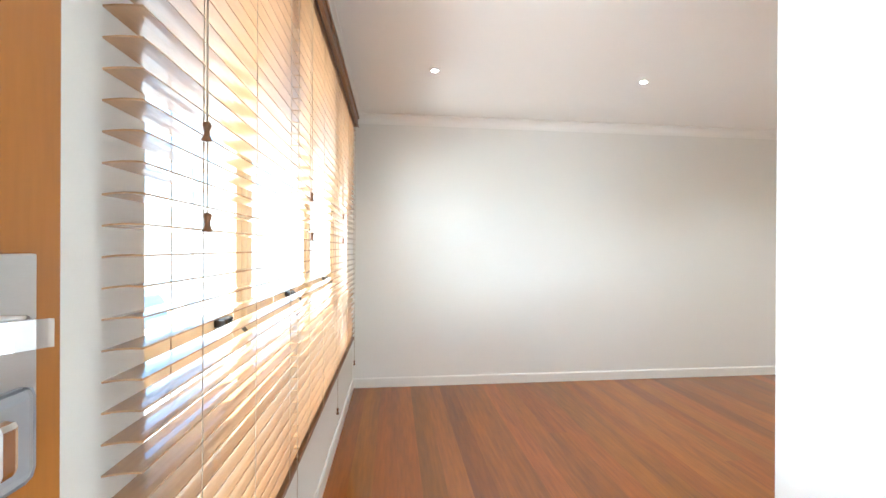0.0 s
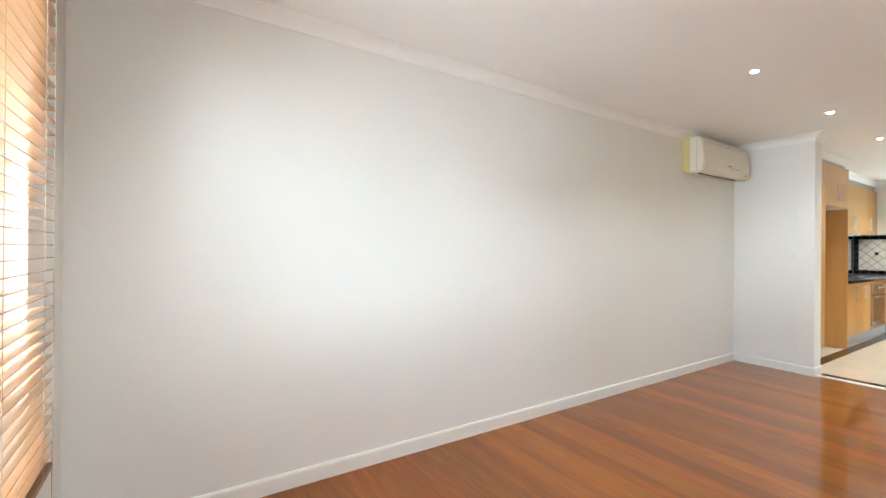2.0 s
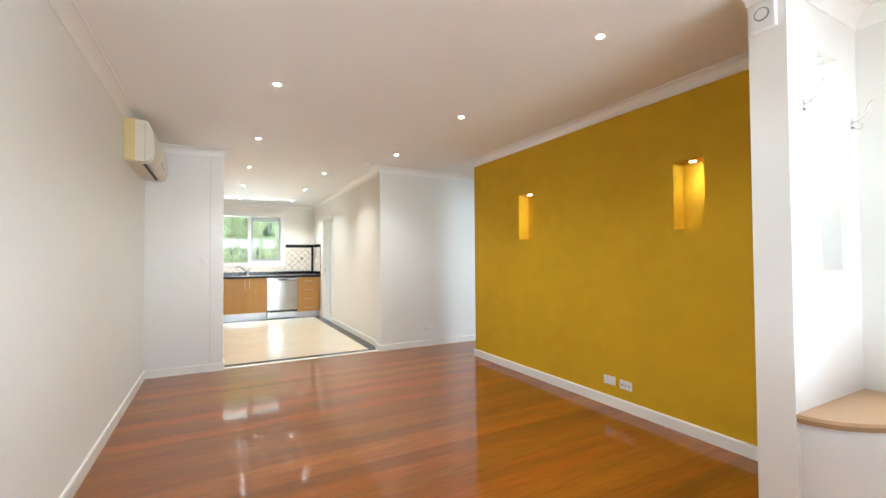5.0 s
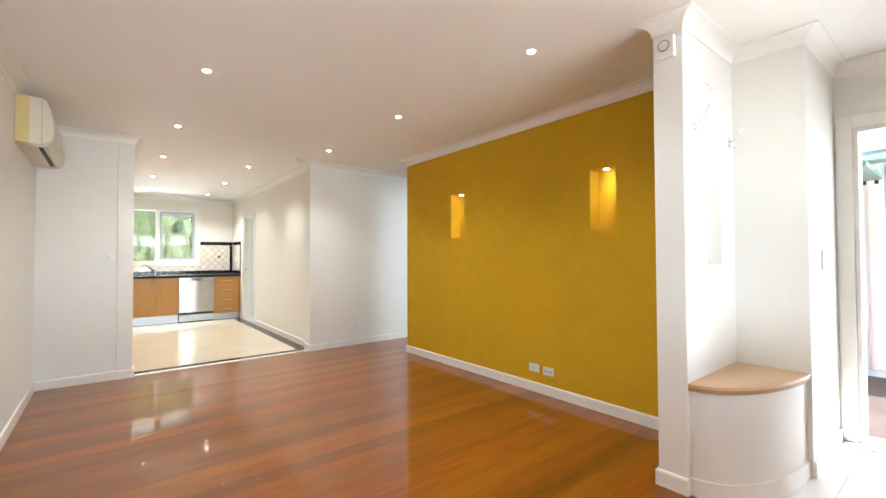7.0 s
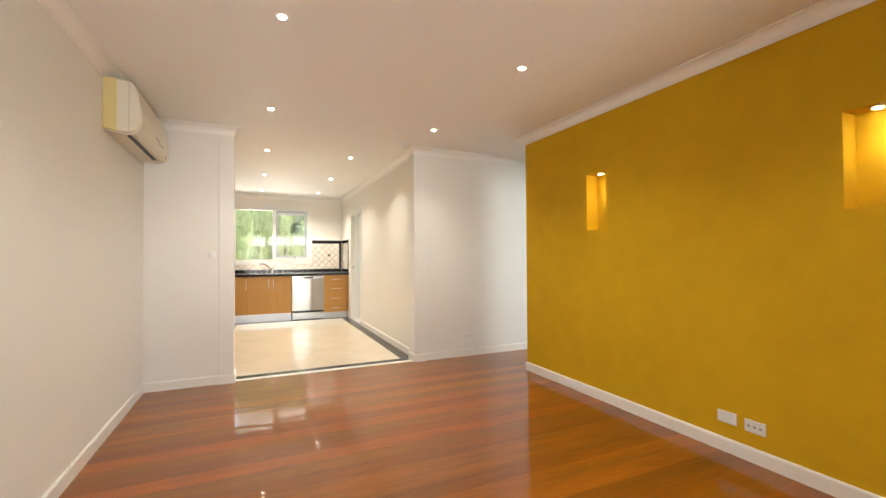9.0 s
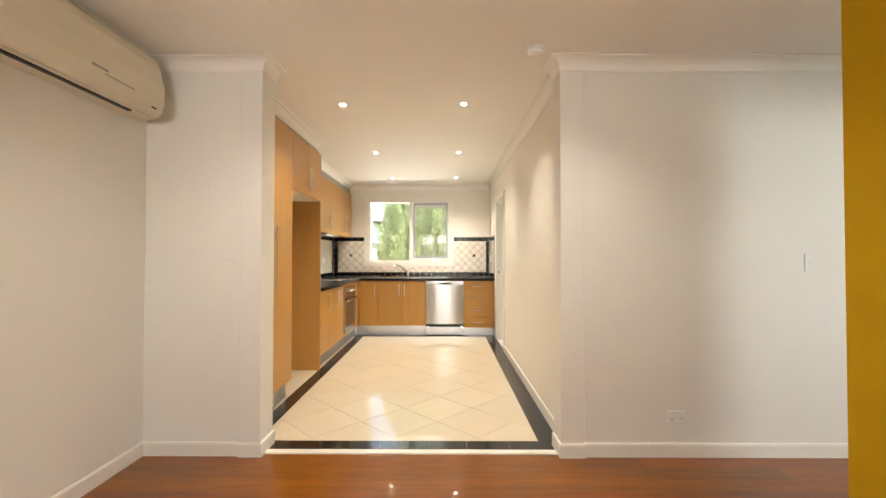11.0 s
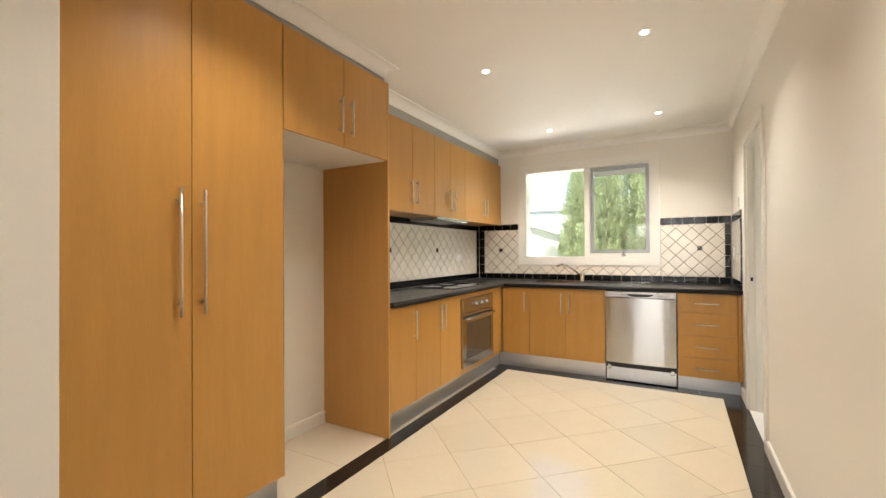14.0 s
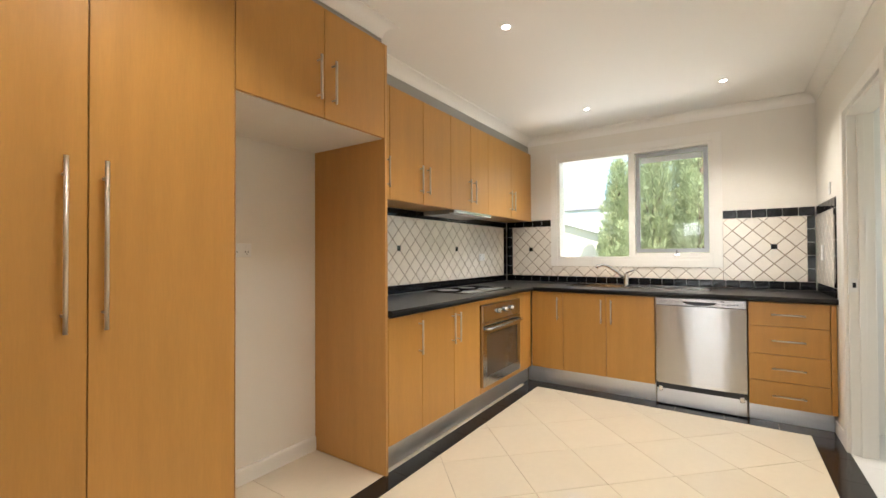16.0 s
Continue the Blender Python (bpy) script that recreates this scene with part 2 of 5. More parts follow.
M_RENDER = make("white_rendered_wall", (0.78, 0.77, 0.74), 0.8, vary=0.05, coarse=2, fine=50, bump=0.1)
M_ROOF = make("grey_roof_tile", (0.16, 0.15, 0.15), 0.8, vary=0.2, coarse=4, fine=30, bump=0.2)
M_PEBBLE = make("pebble_mat", (0.30, 0.28, 0.27), 0.8, vary=0.6, coarse=45, fine=120, bump=0.5)
M_GREEN = make("green_painted_metal", (0.10, 0.15, 0.12), 0.4, vary=0.08)
M_SCREENF = make("blue_grey_screen_metal", (0.06, 0.075, 0.10), 0.45, vary=0.08)
M_SALMON = make("salmon_downpipe", (0.62, 0.42, 0.34), 0.5, vary=0.05)
M_CARPAINT = make("pale_blue_car_paint", (0.45, 0.52, 0.60), 0.2, metal=0.3, vary=0.03, coat=0.6)
M_TYRE = make("tyre_rubber", (0.02, 0.02, 0.02), 0.85, vary=0.2)


# ---- mesh helpers ----
ORIGIN = {}


def box(bm, x0, x1, y0, y1, z0, z1):
    v = [bm.verts.new(p) for p in ((x0, y0, z0), (x1, y0, z0), (x1, y1, z0), (x0, y1, z0), (x0, y0, z1), (x1, y0, z1), (x1, y1, z1), (x0, y1, z1))]
    for f in ((0, 3, 2, 1), (4, 5, 6, 7), (0, 1, 5, 4), (1, 2, 6, 5), (2, 3, 7, 6), (3, 0, 4, 7)):
        bm.faces.new([v[i] for i in f])
    return bm


def boxed(x0, x1, y0, y1, z0, z1, bevel=0.0, segments=2):
    bm = box(bmesh.new(), min(x0, x1), max(x0, x1), min(y0, y1), max(y0, y1), min(z0, z1), max(z0, z1))
    if bevel:
        bmesh.ops.bevel(bm, geom=bm.edges[:], offset=bevel, segments=segments, affect="EDGES", profile=0.5)
    return bm


def oriented(axis, a0, a1, d0, d1, z0, z1, bevel=0.0, segments=2):
    """A box along x (depth in y) or along y (depth in x)."""
    return boxed(a0, a1, d0, d1, z0, z1, bevel, segments) if axis == "x" else boxed(d0, d1, a0, a1, z0, z1, bevel, segments)


def spot_at(axis, a, d, z):
    return Vector((a, d, z)) if axis == "x" else Vector((d, a, z))


def rod(bm, p, q, r, r2=None, n=12):
    p, q = Vector(p), Vector(q)
    way = q - p
    turn = way.to_track_quat("Z", "Y").to_matrix().to_4x4()
    bmesh.ops.create_cone(bm, cap_ends=True, segments=n, radius1=r, radius2=r if r2 is None else r2, depth=way.length, matrix=Matrix.Translation((p + q) / 2) @ turn)
    return bm


def prism(bm, low, high):
    """A solid between two rings of equal length."""
    a, b = [bm.verts.new(p) for p in low], [bm.verts.new(p) for p in high]
    n = len(a)
    bm.faces.new(a[::-1])
    bm.faces.new(b)
    for i in range(n):
        bm.faces.new((a[i], a[(i + 1) % n], b[(i + 1) % n], b[i]))
    return bm


def lathe(bm, centre, profile, n=20, axis="z"):
    """A turned body: profile is (radius, height) pairs."""
    rings = []
    for r, h in profile:
        ring = []
        for i in range(n):
            a = 2 * math.pi * i / n
            p = (r * math.cos(a), r * math.sin(a), h)
            if axis == "y":
                p = (p[0], p[2], p[1])
            elif axis == "x":
                p = (p[2], p[0], p[1])
            ring.append(bm.verts.new(Vector(p) + Vector(centre)))
        rings.append(ring)
    for a, b in zip(rings, rings[1:]):
        for i in range(n):
            bm.faces.new((a[i], a[(i + 1) % n], b[(i + 1) % n], b[i]))
    bm.faces.new(rings[0][::-1])
    bm.faces.new(rings[-1])
    return bm


def tube(bm, points, r, n=8):
    pts = [Vector(p) for p in points]
    rings = []
    for i, p in enumerate(pts):
        way = (pts[min(i + 1, len(pts) - 1)] - pts[max(i - 1, 0)]).normalized()
        m = way.to_track_quat("Z", "Y").to_matrix()
        rings.append([bm.verts.new(p + m @ Vector((r * math.cos(2 * math.pi * k / n), r * math.sin(2 * math.pi * k / n), 0))) for k in range(n)])
    for a, b in zip(rings, rings[1:]):
        for k in range(n):
            bm.faces.new((a[k], a[(k + 1) % n], b[(k + 1) % n], b[k]))
    bm.faces.new(rings[0][::-1])
    bm.faces.new(rings[-1])
    return bm


def to_mesh(bm, name, material, smooth=False, origin=Vector((0, 0, 0))):
    bmesh.ops.recalc_face_normals(bm, faces=bm.faces[:])
    if origin.length:
        bmesh.ops.translate(bm, vec=-origin, verts=bm.verts[:])
    me = bpy.data.meshes.new(name)
    bm.to_mesh(me)
    bm.free()
    me.materials.append(material)
    if smooth:
        me.polygons.foreach_set("use_smooth", [True] * len(me.polygons))
    return me


def solid(name, bm, material, label="", category="", group="", kind="", smooth=False, origin=(0, 0, 0)):
    """One top-level mesh object."""
    o = Vector(origin)
    ob = new(name, to_mesh(bm, name, material, smooth, o))
    ob.location = o
    ORIGIN[ob.name] = o
    return tagged(ob, label, category, group, kind)


def thing(name, base, label, category, group="", kind=""):
    """A top-level thing: an empty at its base, to which parts are given."""
    ob = new(name)
    ob.empty_display_size = 0.1
    ob.location = Vector(base)
    ORIGIN[ob.name] = Vector(base)
    return tagged(ob, label, category, group, kind)


def part(name, bm, material, parent, label="", smooth=False):
    """One mesh under a thing or part, built in world coordinates."""
    ob = new(name, to_mesh(bm, name, material, smooth, ORIGIN[parent.name]))
    ob.parent = parent
    ORIGIN[ob.name] = ORIGIN[parent.name]
    return tagged(ob, label)


def piece(name, mesh, parent, at):
    """A small piece that shares its mesh with others like it."""
    ob = new(name, mesh)
    ob.parent = parent
    ob.location = Vector(at) - ORIGIN[parent.name]
    return ob


def wall_boxes(axis, a0, a1, d0, d1, z0, z1, holes=()):
    """A wall of boxes round its openings, each (a0, a1, z0, z1)."""
    bm = bmesh.new()
    cuts = sorted({a0, a1, *[h[0] for h in holes], *[h[1] for h in holes]})
    for s, e in zip(cuts, cuts[1:]):
        mid = (s + e) / 2
        level = z0
        for h in sorted((h for h in holes if h[0] < mid < h[1]), key=lambda h: h[2]):
            if h[2] > level:
                box(bm, *((s, e, d0, d1) if axis == "x" else (d0, d1, s, e)), level, h[2])
            level = h[3]
        if level < z1:
            box(bm, *((s, e, d0, d1) if axis == "x" else (d0, d1, s, e)), level, z1)
    return bm


def clip_poly(poly, x0, x1, y0, y1):
    for axis, limit, keep in ((0, x0, 1), (0, x1, -1), (1, y0, 1), (1, y1, -1)):
        out = []
        for i, p in enumerate(poly):
            q = poly[(i + 1) % len(poly)]
            a, b = (p[axis] - limit) * keep, (q[axis] - limit) * keep
            if a >= 0:
                out.append(p)
            if a * b < 0:
                f = a / (a - b)
                out.append((p[0] + f * (q[0] - p[0]), p[1] + f * (q[1] - p[1])))
        poly = out
        if len(poly) < 3:
            return []
    area = abs(sum(p[0] * q[1] - q[0] * p[1] for p, q in zip(poly, poly[1:] + poly[:1]))) / 2
    return poly if area > 2e-4 else []


def shrink(poly, c, f):
    return [(c[0] + (p[0] - c[0]) * f, c[1] + (p[1] - c[1]) * f) for p in poly]


# ---- structure: the plan ----
XW, XN, XE = -0.755, 5.19, 9.90     # street wall, plane between living room and kitchen, garden wall
YN, YK, YR, YY = 3.92, 3.98, 1.235, 0.316  # long wall, kitchen cabinet wall, kitchen plain wall, ochre wall
H = 2.50
T = 0.15

solid("ceiling", boxed(XW - 0.3, XE + 0.25, -2.9, 4.25, H, H + 0.12), M_CEIL, "flat white plasterboard ceiling", "ceiling", kind="structure")
WIN = (0.69, 3.42, 0.62, 2.26)
solid("wall_west", wall_boxes("y", -0.6, YN + T, XW - 0.19, XW, 0, H, [WIN]), M_WALL, "white painted wall round the wide street window", "wall", kind="structure")
solid("wall_north", boxed(XW, XN, YN, YN + T, 0, H), M_WALL, "long plain warm white painted wall", "wall", kind="structure")
solid("wall_nib", boxed(XN, XN + T, 3.30, YN + T, 0, H), M_WALL, "short white wall beside the kitchen opening", "wall", kind="structure")
solid("pillar_1", boxed(XN - 0.015, XN + T + 0.033, 3.176, 3.312, 0, H, 0.004), M_WALL, "white boxed post at the kitchen opening", "pillar", kind="structure")
solid("pillar_2", boxed(XN - 0.015, XN + T + 0.01, 1.15, 1.297, 0, H, 0.004), M_WALL, "white boxed post at the kitchen opening", "pillar", kind="structure")
solid("wall_hall_east", boxed(XN, XN + T - 0.005, -2.75, 1.15, 0, H), M_WALL, "white painted wall between kitchen opening and hall", "wall", kind="structure")
solid("wall_kitchen_north", boxed(XN + T, XE, YK, YK + T, 0, H), M_WALLK, "cream painted kitchen wall behind the cabinets", "wall", kind="structure")
KDOOR = (8.13, 8.90, 0, 2.06)
solid("wall_kitchen_south", wall_boxes("x", XN + T, XE, YR - 0.11, YR, 0, H, [KDOOR]), M_WALLK, "plain cream painted kitchen wall with a doorway", "wall", kind="structure")
KWIN = (1.94, 3.365, 1.15, 2.225)
solid("wall_kitchen_east", wall_boxes("y", YR - T, YK + T, XE, XE + 0.2, 0, H, [KWIN]), M_WALLK, "cream painted kitchen wall round the garden window", "wall", kind="structure")
NICHES = [(3.206, 3.432, 1.446, 1.935), (1.435, 1.658, 1.446, 1.935)]
yellow = wall_boxes("x", 0.807, 4.338, YY - 0.13, YY, 0, H, NICHES)
box(yellow, 0.807, 4.338, YY - 0.20, YY - 0.13, 0, H)
solid("wall_ochre", yellow, M_YELLOW, "ochre yellow suede-finish feature wall with two lit niches", "wall", kind="structure")
solid("wall_entry_block", boxed(0.30, 0.807, -0.45, YY, 0, H), M_WALL, "white wall of the entry alcove", "wall", kind="structure")
nib = wall_boxes("y", YY, 1.04, 0.657, 0.757, 0, H, [(0.53, 0.755, 1.18, 2.22)])
box(nib, 0.757, 0.807, YY, 1.04, 0, H)
solid("wall_entry_nib", nib, M_WALL, "white nib wall with a tall narrow niche", "wall", kind="structure")
FDOOR = (-0.60, 0.21, 0, 2.06)
solid("wall_south", wall_boxes("x", XW, 0.45, -0.60, -0.45, 0, H, [FDOOR]), M_WALL, "white entry wall with the front doorway", "wall", kind="structure")
solid("wall_hall_west", wall_boxes("y", -2.75, YY - 0.20, 4.338 - T, 4.338, 0, H, [(-1.0, -0.15, 0, 2.06)]), M_WALL, "white hall wall with an open doorway", "wall", kind="structure")
solid("wall_hall_end", wall_boxes("x", 4.188, XN + T, -2.9, -2.75, 0, H, [(4.45, 5.10, 0.9, 2.1)]), M_WALL, "white wall that ends the hall", "wall", kind="structure")
# the bedroom past the hall doorway, the laundry past the kitchen doorway
solid("wall_room_south", boxed(2.6, 4.188, -2.75, -2.6, 0, H), M_WALL, "plain white wall of a side room", "wall", kind="structure")
solid("wall_room_west", wall_boxes("y", -2.75, 0.1, 2.5, 2.6, 0, H, [(-1.5, -0.5, 0.8, 2.1)]), M_WALL, "plain white wall of a side room", "wall", kind="structure")
solid("wall_laundry_east", boxed(9.35, 9.45, -0.9, YR - 0.11, 0, H), M_TILEW, "white tiled laundry wall", "wall", kind="structure")
# the opening is out of view, added to let the laundry lamp in
solid("wall_laundry_south", wall_boxes("x", 7.4, 9.45, -1.0, -0.9, 0, H, [(8.0, 9.0, 1.0, 2.0)]), M_WALLK, "plain laundry wall", "wall", kind="structure")
solid("wall_laundry_west", boxed(7.4, 7.5, -0.9, YR - 0.11, 0, H), M_WALLK, "plain laundry wall", "wall", kind="structure")

# floors: slabs, whose boards and tiles come last
floor = solid("floor", boxed(XW, XN + 0.05, -2.75, YN, -0.12, -0.008), M_SUB, "glossy red-brown polished timber board floor", "floor", kind="structure")
kitchen_floor = solid("floor_kitchen", boxed(XN + 0.08, XE, -0.95, YK, -0.12, -0.004), M_GROUT, "glossy cream floor tiles laid diagonally with a black tile border", "floor", kind="structure")
entry_floor = solid("floor_entry", boxed(XW, 0.657, -0.60, 1.02, -0.006, -0.003), M_GROUT, "white tiled entry floor", "floor", kind="structure")
solid("threshold", boxed(XN + 0.02, XN + 0.075, 1.297, 3.176, -0.02, 0.008, 0.003), M_TRIM, "pale threshold strip between timber and tiles", "threshold", kind="structure")


def run(name, p, q, inward, profile, material, label, category, m0=0, m1=0):
    """A moulding along a wall from p to q; profile is (out from the wall, z); m0, m1: mitred ends, 1 round an outer corner, -1 into an inner one."""
    p, q, n = Vector((*p, 0)), Vector((*q, 0)), Vector((*inward, 0))
    way = (q - p).normalized()
    low = [p + n * o - way * o * m0 + Vector((0, 0, z)) for o, z in profile]
    high = [q + n * o + way * o * m1 + Vector((0, 0, z)) for o, z in profile]
    return solid(name, prism(bmesh.new(), low, high), material, label, category, kind="structure")


SKIRT = [(0, 0), (0.014, 0), (0.014, 0.075), (0.009, 0.086), (0, 0.086)]
COVE = [(0, H), (0, H - 0.078), (0.006, H - 0.078)] + [(0.006 + 0.064 * (1 - math.cos(math.pi / 2 * i / 8)), H - 0.072 + 0.064 * math.sin(math.pi / 2 * i / 8)) for i in range(9)] + [(0.075, H - 0.008), (0.075, H)]


def skirt(p, q, n, m0=0, m1=0):
    return run("baseboard", p, q, n, SKIRT, M_TRIM, "cream gloss painted timber skirting board", "baseboard", m0, m1)


def cornice(p, q, n, m0=0, m1=0):
    return run("cornice", p, q, n, COVE, M_CEIL, "white coved plaster cornice", "cornice", m0, m1)


PX = XN - 0.015   # room face of the posts
for a in (
    ((XW, 0.36), (XW, YN), (1, 0), 0, -1), ((XW, YN), (XN, YN), (0, -1), -1, -1), ((XN, YN), (XN, 3.312), (-1, 0), -1, 0),
    ((PX, 3.312), (PX, 3.176), (-1, 0), 0, 1), ((PX, 3.176), (XN + T + 0.033, 3.176), (0, -1), 1, 0),
    ((PX, 1.15), (PX, 1.297), (-1, 0), 0, 1), ((PX, 1.297), (XN + T + 0.01, 1.297), (0, 1), 1, 0),
    ((XN, 1.15), (XN, -2.75), (-1, 0)), ((XN + T + 0.01, YR), (8.06, YR), (0, 1)), ((8.97, YR), (9.25, YR), (0, 1)),
    ((4.338, YY), (0.807, YY), (0, 1), 1, -1), ((4.338, YY), (4.338, -0.10), (1, 0), 1, 0),
    ((0.807, YY), (0.807, 1.04), (1, 0), -1, 1), ((0.657, 1.04), (0.807, 1.04), (0, 1), 0, 1), ((0.30, -0.45), (0.30, YY), (-1, 0)),
    ((6.31, YK), (7.145, YK), (0, -1)),
):
    skirt(*a)
for a in (
    ((XW, -0.45), (XW, YN), (1, 0), -1, -1), ((XW, YN), (XN, YN), (0, -1), -1, -1), ((XN, YN), (XN, 3.312), (-1, 0), -1, 0),
    ((PX, 3.312), (PX, 3.176), (-1, 0), 0, 1), ((PX, 3.176), (XN + T + 0.033, 3.176), (0, -1), 1, 0),
    ((PX, 1.15), (PX, 1.297), (-1, 0), 0, 1), ((PX, 1.297), (XN + T + 0.01, 1.297), (0, 1), 1, 0),
    ((XN, 1.15), (XN, -2.75), (-1, 0)), ((XN + T + 0.01, YR), (XE, YR), (0, 1), 0, -1), ((XE, YR), (XE, 3.70), (-1, 0), -1, -1),
    ((4.338, YY), (0.807, YY), (0, 1), 1, -1), ((4.338, YY), (4.338, -2.75), (1, 0), 1, 0), ((0.807, YY), (0.807, 1.04), (1, 0), -1, 1),
    ((0.657, 1.04), (0.807, 1.04), (0, 1), 1, 1), ((0.657, 1.04), (0.657, YY), (-1, 0), 1, -1), ((0.657, YY), (0.30, YY), (0, 1), -1, 1),
    ((0.30, YY), (0.30, -0.45), (-1, 0), 1, -1), ((XW, -0.45), (0.30, -0.45), (0, 1), -1, -1),
):
    cornice(*a)

# bulkheads over the cabinets, shade put into their grey; the cornice follows them
solid("bulkhead_tall", boxed(XN + T, 7.165, 3.43, YK, 2.377, H), M_BULKSHADE, "bulkhead over the tall cabinets, its shade painted in grey", "bulkhead", kind="structure")
solid("bulkhead_upper", boxed(7.165, XE, 3.70, YK, 2.332, H), M_BULKSHADE, "bulkhead over the wall cabinets, its shade painted in grey", "bulkhead", kind="structure")
cornice((XN + T, 3.43), (7.165, 3.43), (0, -1), 0, 1)
cornice((7.165, 3.43), (7.165, 3.70), (1, 0), 1, -1)
cornice((7.165, 3.70), (XE, 3.70), (0, -1), -1, -1)


# ---- fixtures ----
LIVING_WATTS, LIVING_WARM = 8.6, (1.0, 0.95, 0.87)


def downlight(x, y, watts=DOWNLIGHT_WATTS, colour=WARM):
    t = thing("downlight", (x, y, H), "small round recessed white downlight, switched on", "downlight", "ceiling downlights")
    rim = lathe(bmesh.new(), (x, y, H), [(0.020, -0.001), (0.029, -0.002), (0.032, -0.004), (0.030, -0.006), (0.024, -0.007), (0.020, -0.004)], 24)
    part("rim", rim, M_WHITEP, t, smooth=True)
    part("bulb", lathe(bmesh.new(), (x, y, H), [(0.019, -0.0075), (0.019, -0.009), (0.010, -0.0105)], 20), M_LAMP, t, "glowing lamp face")
    data = bpy.data.lights.new("downlight_beam", "SPOT")
    data.energy, data.color, data.spot_size, data.spot_blend, data.shadow_soft_size = watts, colour, radians(125), 0.9, 0.035
    ob = new("downlight_beam", data)
    ob.matrix_world = look((x, y, H - 0.03), (x, y, 0))
    return t


for x, y in ((-0.11, 2.86), (1.41, 2.865), (2.93, 2.868), (4.445, 2.87), (5.962, 2.862), (7.57, 2.857), (9.21, 2.857), (1.405, 1.345), (2.93, 1.345), (4.446, 1.35), (5.956, 1.87), (7.55, 1.858), (9.165, 1.848)):
    downlight(x, y, *((DOWNLIGHT_WATTS * (1.7 if x > 9 else 1.05), WARM) if x > 5 else (LIVING_WATTS, LIVING_WARM)))
for a0, a1, z0, z1 in NICHES:
    x = (a0 + a1) / 2
    t = thing("niche_light", (x, YY - 0.06, z1), "tiny halogen light set in the top of a niche", "niche light", "niche lights")
    part("rim", lathe(bmesh.new(), (x, YY - 0.06, z1), [(0.024, -0.001), (0.030, -0.003), (0.028, -0.006), (0.022, -0.006)], 20), M_CHROME, t, smooth=True)
    part("bulb", lathe(bmesh.new(), (x, YY - 0.06, z1), [(0.021, -0.0065), (0.018, -0.009)], 16), M_LAMP, t)
    data = bpy.data.lights.new("niche_beam", "SPOT")
    data.energy, data.color, data.spot_size, data.spot_blend, data.shadow_soft_size = 1.5, (1.0, 0.90, 0.70), radians(96), 1.0, 0.012
    new("niche_beam", data).matrix_world = look((x, YY - 0.06, z1 - 0.012), (x, YY - 0.06, 0))

t = thing("smoke_detector", (5.04, 1.48, H), "round white smoke detector on the ceiling", "smoke detector")
part("base", lathe(bmesh.new(), (5.04, 1.48, H), [(0.055, -0.001), (0.055, -0.012), (0.05, -0.014)], 28), M_WHITEP, t, smooth=True)
part("cover", lathe(bmesh.new(), (5.04, 1.48, H), [(0.048, -0.0145), (0.046, -0.034), (0.03, -0.042)], 28), M_WHITEP, t, smooth=True)


def wall_plate(name, axis, a, d, z, w, h, out, label, category, kind_of="blank"):
    """A plate on a wall; out is +1 or -1 along the depth axis."""
    t = thing(name, spot_at(axis, a, d, z), label, category)
    part("plate", oriented(axis, a - w / 2, a + w / 2, d + out * 0.0005, d + out * 0.009, z - h / 2, z + h / 2, 0.003), M_WHITEP, t)
    e0, e1 = d + out * 0.0095, d + out * 0.0125
    if kind_of == "outlet":
        for s in (-0.27, 0.27):
            part("switch", oriented(axis, a + s * w - 0.007, a + s * w + 0.007, e0, e1, z + h * 0.18, z + h * 0.34, 0.001), M_WHITEP, t)
            for k, (dx, dz) in enumerate(((-0.008, 0.0), (0.008, 0.0), (0.0, -0.011))):
                part("slot", oriented(axis, a + s * w + dx - 0.0015, a + s * w + dx + 0.0015, e0, e0 + out * 0.001, z - h * 0.12 + dz - 0.004, z - h * 0.12 + dz + 0.004), M_BLACK, t)
    elif kind_of == "switch":
        part("rocker", oriented(axis, a - 0.008, a + 0.008, e0, e1, z - 0.014, z + 0.014, 0.001), M_WHITEP, t)
    elif kind_of == "data":
        for s in (-0.28, 0.0, 0.28):
            part("socket", oriented(axis, a + s * w - 0.008, a + s * w + 0.008, e0, e0 + out * 0.001, z - 0.006, z + 0.006), M_GREYP, t)
    return t


wall_plate("blank_plate", "x", 2.245, YY, 0.215, 0.115, 0.072, 1, "blank white wall plate low on the ochre wall", "wall plate")
wall_plate("data_outlet", "x", 2.085, YY, 0.21, 0.115, 0.072, 1, "white wall plate with three small sockets on the ochre wall", "data outlet", "data")
wall_plate("power_outlet", "y", 0.574, XN, 0.25, 0.115, 0.072, -1, "white double power outlet low on the white wall", "power outlet", "outlet")
wall_plate("light_switch", "y", -0.27, XN, 1.21, 0.072, 0.115, -1, "white light switch on the hall wall", "light switch", "switch")
wall_plate("power_outlet", "x", 6.66, YK, 1.24, 0.115, 0.072, -1, "white double power outlet in the fridge recess", "power outlet", "outlet")
wall_plate("light_switch", "x", 9.36, YR, 1.66, 0.045, 0.085, 1, "small yellowed switch plate on the cream wall", "light switch", "switch")
wall_plate("power_outlet", "x", 9.60, YR + 0.010, 1.21, 0.072, 0.115, 1, "white power outlet on the tiled splashback", "power outlet", "switch")
wall_plate("power_outlet", "x", 9.28, YK - 0.011, 1.18, 0.115, 0.072, -1, "white double power outlet on the diamond tiles", "power outlet", "outlet")
wall_plate("light_switch", "y", -0.02, 0.30, 1.20, 0.072, 0.115, -1, "white light switch by the front door", "light switch", "switch")

